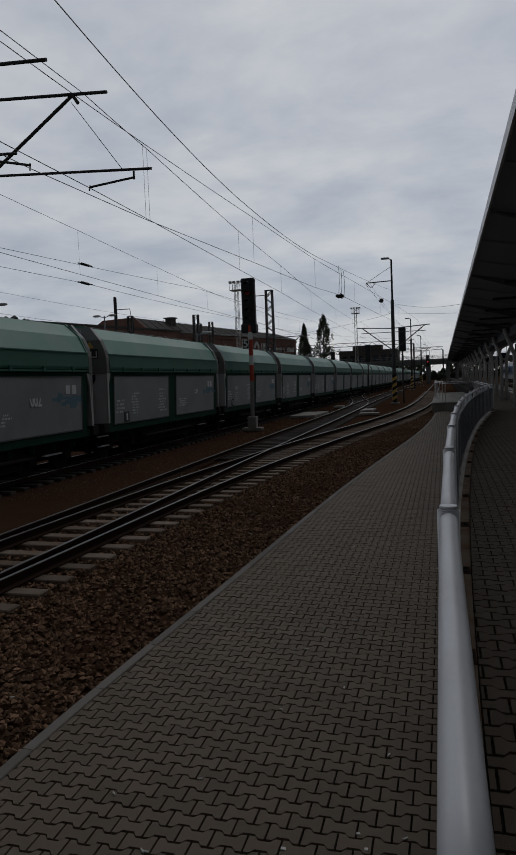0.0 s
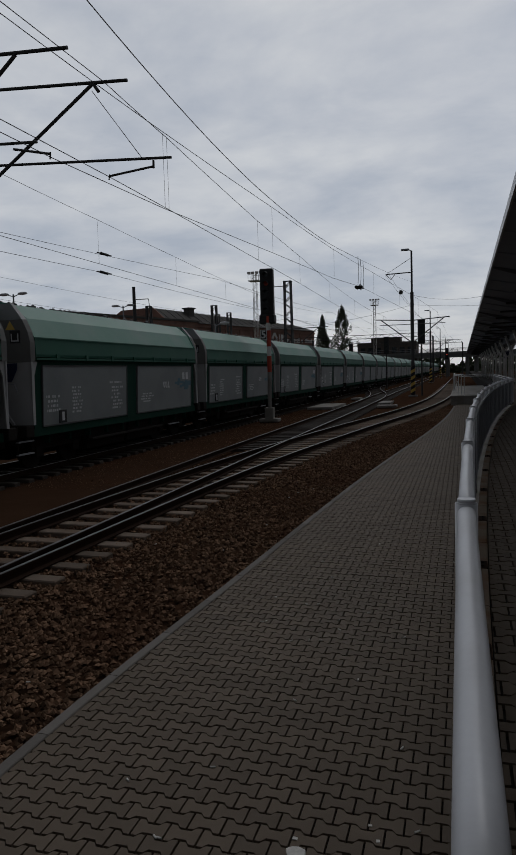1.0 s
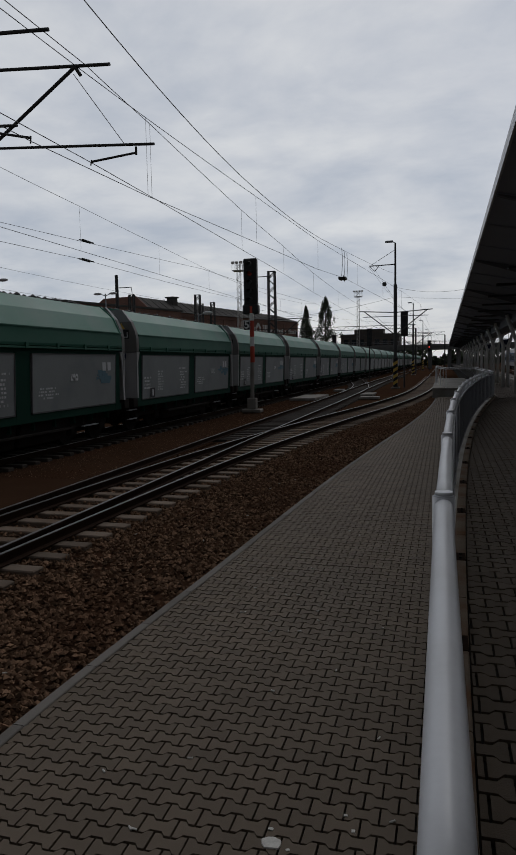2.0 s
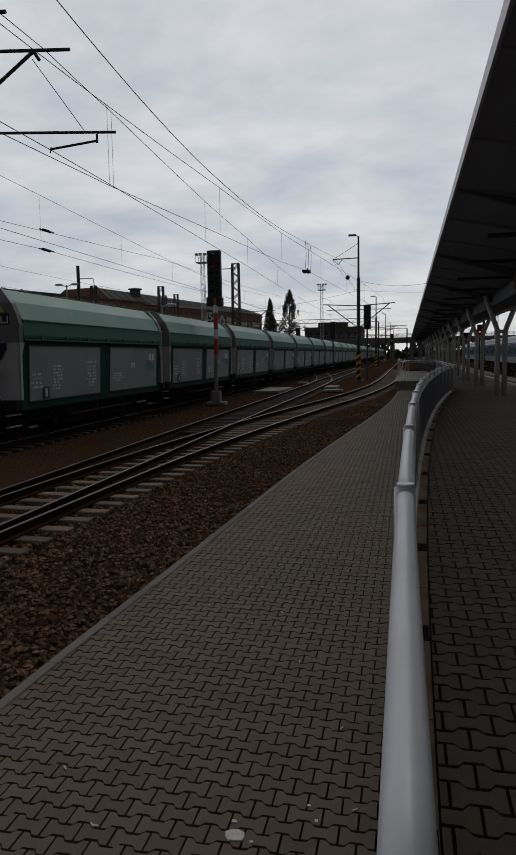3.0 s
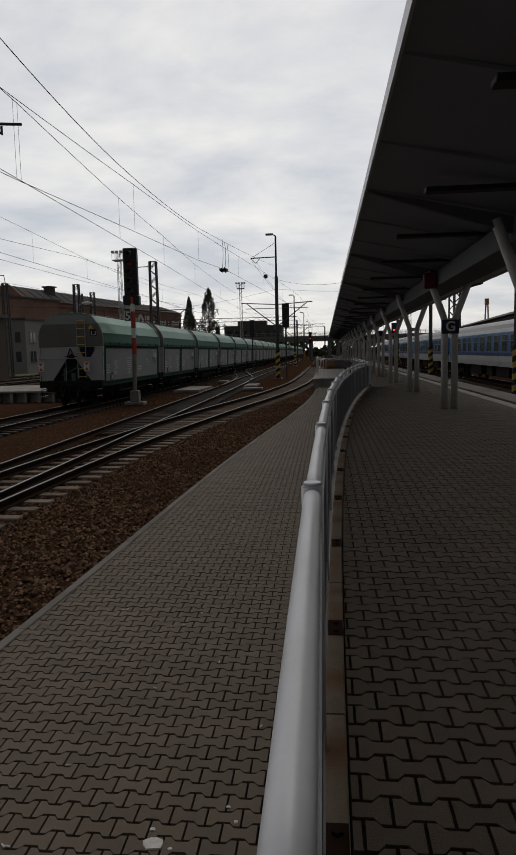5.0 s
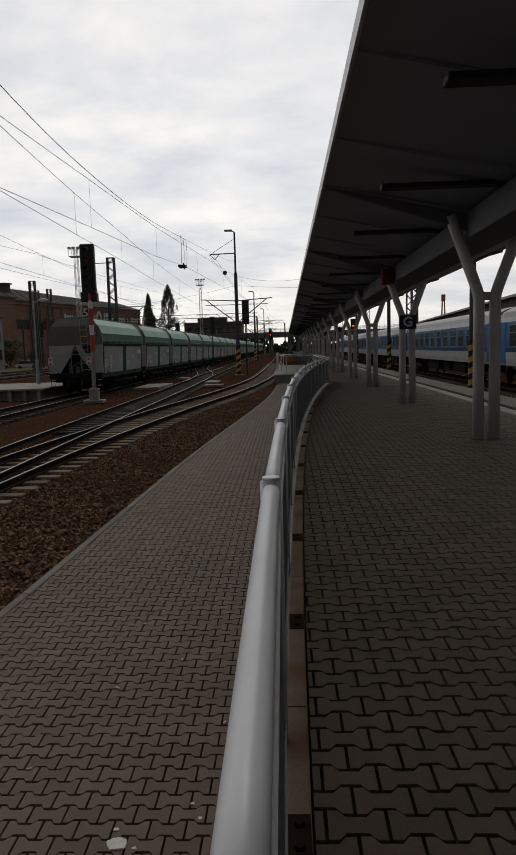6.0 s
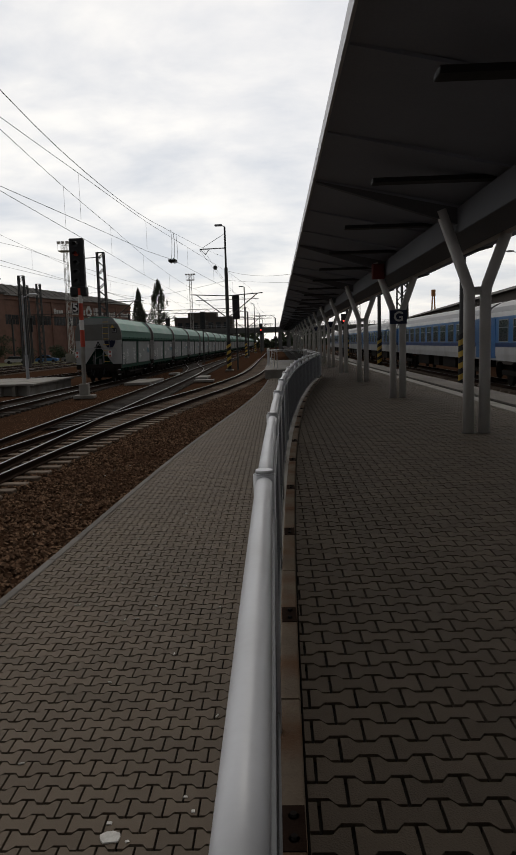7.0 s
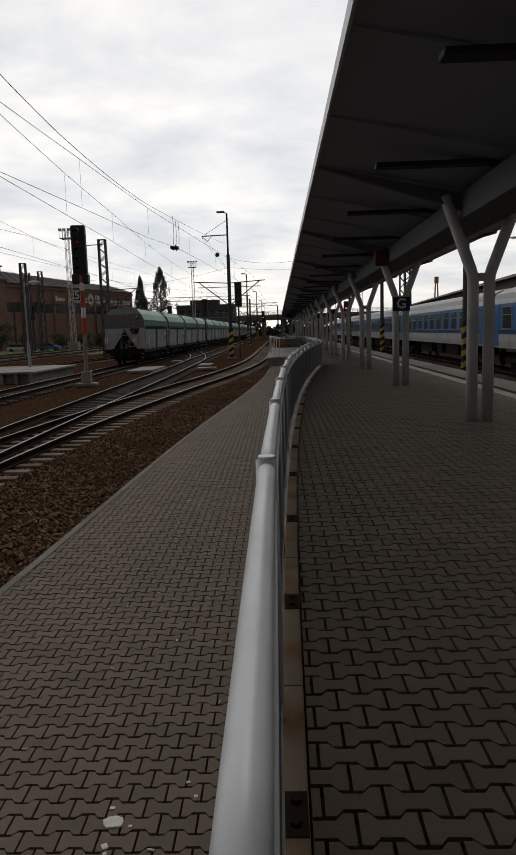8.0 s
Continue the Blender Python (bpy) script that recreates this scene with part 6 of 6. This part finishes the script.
for w in WAGONS[:4]:
    bm = bmesh.new()
    prism(bm, [(0.88, 3.68), (1.16, 3.68), (1.02, 3.9)], 0.566, 0.576)
    part("warning_sticker", bm, M["yellow"], w, "yellow warning triangle")
    bm = bmesh.new()
    box(bm, 1.0, 1.3, 0.56, 0.575, 3.34, 3.66, 0.004)
    card = part("end_label", bm, M["black"], w, "dark end label with a pale rim")
    bm = bmesh.new()
    for x0, x1, z0, z1 in ((1.04, 1.26, 3.38, 3.41), (1.04, 1.07, 3.41, 3.58), (1.23, 1.26, 3.41, 3.58)):
        box(bm, x0, x1, 0.552, 0.559, z0, z1)
    part("end_label_mark", bm, M["letter"], card)

# ---- litter on the pavers ----
rnd = random.Random(11)
blob = thing("litter", "flattened white scrap on the walkway pavers", "litter", (-0.95, 3.26, Z_WALK + 0.001))
bm = bmesh.new()
ring = [(0.062 * rnd.uniform(0.8, 1.1) * math.cos(k * 0.698), 0.05 * rnd.uniform(0.8, 1.1) * math.sin(k * 0.698)) for k in range(9)]
lo_ring = [bm.verts.new((x, y, 0.0)) for x, y in ring]
hi_ring = [bm.verts.new((x * 0.95, y * 0.95, 0.007)) for x, y in ring]
bm.faces.new(hi_ring)
for k in range(9):
    bm.faces.new((lo_ring[k], lo_ring[(k + 1) % 9], hi_ring[(k + 1) % 9], hi_ring[k]))
part("scrap", bm, M["litter"], blob)
for dx, dy, size in ((0.0, -0.17, 0.02), (0.012, -0.22, 0.012), (0.1, -0.03, 0.011), (-0.03, 0.11, 0.014), (0.42, 0.2, 0.013), (0.36, 0.32, 0.011)):
    flake = thing("litter", "small white paper flake trodden on the walkway", "litter", (-0.95 + dx, 3.26 + dy, Z_WALK + 0.001), rnd.uniform(0, 180), group="paper flakes")
    bm = bmesh.new()
    prism(bm, [(-size, 0.0), (size * 1.2, 0.0), (size * 0.7, 0.004), (-size * 0.8, 0.005)], -size * 0.7, size * 0.8)
    part("scrap", bm, M["litter"], flake)
for k in range(46):
    if k % 4:
        y = 2.4 + 8 * rnd.random() ** 1.5
        x, z = rnd.uniform(-2.3, -0.15), Z_WALK
    else:
        y = 2.4 + 12 * rnd.random()
        x, z = rnd.uniform(-4.8, -3.2), Z_WALK + 0.02
    b = thing("cigarette_end", "tiny pale cigarette end on the paving", "litter", (x, y, z + 0.006), rnd.uniform(0, 180), group="cigarette ends")
    bm = bmesh.new()
    bar(bm, (-0.018, 0, 0), (0.018, 0, 0), 0.006, n=6)
    part("butt", bm, M["litter"], b)

# bolted base plates on the curb
for k in range(-1, 16):
    for dy in (0.0, 0.1):
        y = 1.87 + 1.665 * k + dy
        b = thing("anchor_bolt", "dark rusty anchor bolt in the curb", "bolt", (railing_x(y) + 0.005, y, 0.038), group="anchor bolts")
        bm = bmesh.new()
        bar(bm, (0, 0, -0.005), (0, 0, 0.014), 0.012, n=6)
        bar(bm, (0, 0, -0.003), (0, 0, 0.004), 0.018, n=10)
        part("nut", bm, M["bogie"], b)
    y = 1.87 + 1.665 * k + 0.05
    bm = bmesh.new()
    box(bm, -0.04, 0.04, -0.1, 0.1, 0.0, 0.006)
    bp = part("base_plate", bm, M["railside"], curb, "rusty base plate")
    bp.matrix_basis = pose(railing_x(y) + 0.002, y, 0.036)

# ---- ballast stones ----
def stones(name, label, regions, seed):
    rnd = np.random.RandomState(seed)
    base = np.array([(1, 0, 0), (-1, 0, 0), (0, 1, 0), (0, -1, 0), (0, 0, 1), (0, 0, -1)], float)
    tri = np.array([(0, 2, 4), (2, 1, 4), (1, 3, 4), (3, 0, 4), (2, 0, 5), (1, 2, 5), (3, 1, 5), (0, 3, 5)])
    V, Fc = [], []
    o = 0
    for n, place, size in regions:
        for _ in range(n):
            x, y, z = place(rnd)
            s = size * rnd.uniform(0.55, 1.35)
            v = base * (s * rnd.uniform(0.6, 1.15, (6, 3)) + 0) + rnd.uniform(-0.3, 0.3, (6, 3)) * s
            a = rnd.uniform(0, 6.28)
            c, sn = math.cos(a), math.sin(a)
            v = np.c_[v[:, 0] * c - v[:, 1] * sn, v[:, 0] * sn + v[:, 1] * c, v[:, 2] * 0.75]
            V.append(v + (x, y, z))
            Fc.append(tri + o)
            o += 6
    ob = new(name, fast_mesh(name, np.concatenate(V).tolist(), np.concatenate(Fc).tolist(), M["stone"]))
    return tagged(ob, label, "ballast", kind="stuff")


def shoulder(rnd):
    y = 2.5 + 42 * rnd.uniform() ** 1.7
    x1, x0 = walk_edge(y) - 0.06, track_right(y) + 0.9
    return rnd.uniform(min(x0, x1 - 0.1), x1), y, Z_BED - 0.035 + rnd.uniform(0, 0.02)


def between(rnd):
    y = 4 + 46 * rnd.uniform() ** 1.5
    return track_right(y) + rnd.uniform(-1.6, 1.3), y, Z_BED - 0.01 + rnd.uniform(0, 0.02)


def beyond(rnd):
    y = 14 + 46 * rnd.uniform()
    return rnd.uniform(-11.2, track_left(y) - 0.8), y, Z_BED - 0.05 + rnd.uniform(0, 0.02)


stones("ballast", "crushed grey-brown ballast stones along the tracks", [(26000, shoulder, 0.034), (15000, between, 0.034), (11000, beyond, 0.016)], 3)

# ---- pavers ----
bm = bmesh.new()
a = [bm.verts.new((px, py, 0)) for px, py in shape]
b = [bm.verts.new((px, py, -0.028)) for px, py in shape]
bm.faces.new(a)
for k in range(12):
    bm.faces.new((a[k], b[k], b[(k + 1) % 12], a[(k + 1) % 12]))
bmesh.ops.recalc_face_normals(bm, faces=bm.faces)
PAVER = mesh_of("paver", bm, M["paver_piece"])
for parent, lo, hi, y_lo, y_first, y_near, y_hi, z, seed, field, label in (
        (walkway, lambda y: walk_edge(y) + 0.05, lambda y: (rail_x(y) - 0.03) if y < 30 else 2.6, -9.0, 2.4, 5.4, 49.2, Z_WALK, 1, M["paver"], "brown-grey bone-shaped pavers of the walkway"),
        (platform, lambda y: railing_x(min(y, 29)) + 0.055, lambda y: 4.7 if y < 30 else 4.7, -9.0, 1.5, 3.6, 62, 0.0, 2, M["paver"], "brown-grey bone-shaped pavers of the platform")):
    places = lay(lo, hi, y_lo, y_hi, z, seed)
    near = [p for p in places if y_first < p[1] < y_near and max(-2.4, lo(p[1]) + 0.1) < p[0] < min(1.6, hi(p[1]) - 0.1)][:300]
    taken = set(near)
    for x, y, zz, t in near:
        o = new("paver", PAVER)
        o.parent = parent
        o.matrix_basis = pose(x, y, zz, 0, math.degrees(-t * 0.6), math.degrees(t))
    paver_field("paver_field", [p for p in places if p not in taken], field, parent, label, lo, hi)

motions()
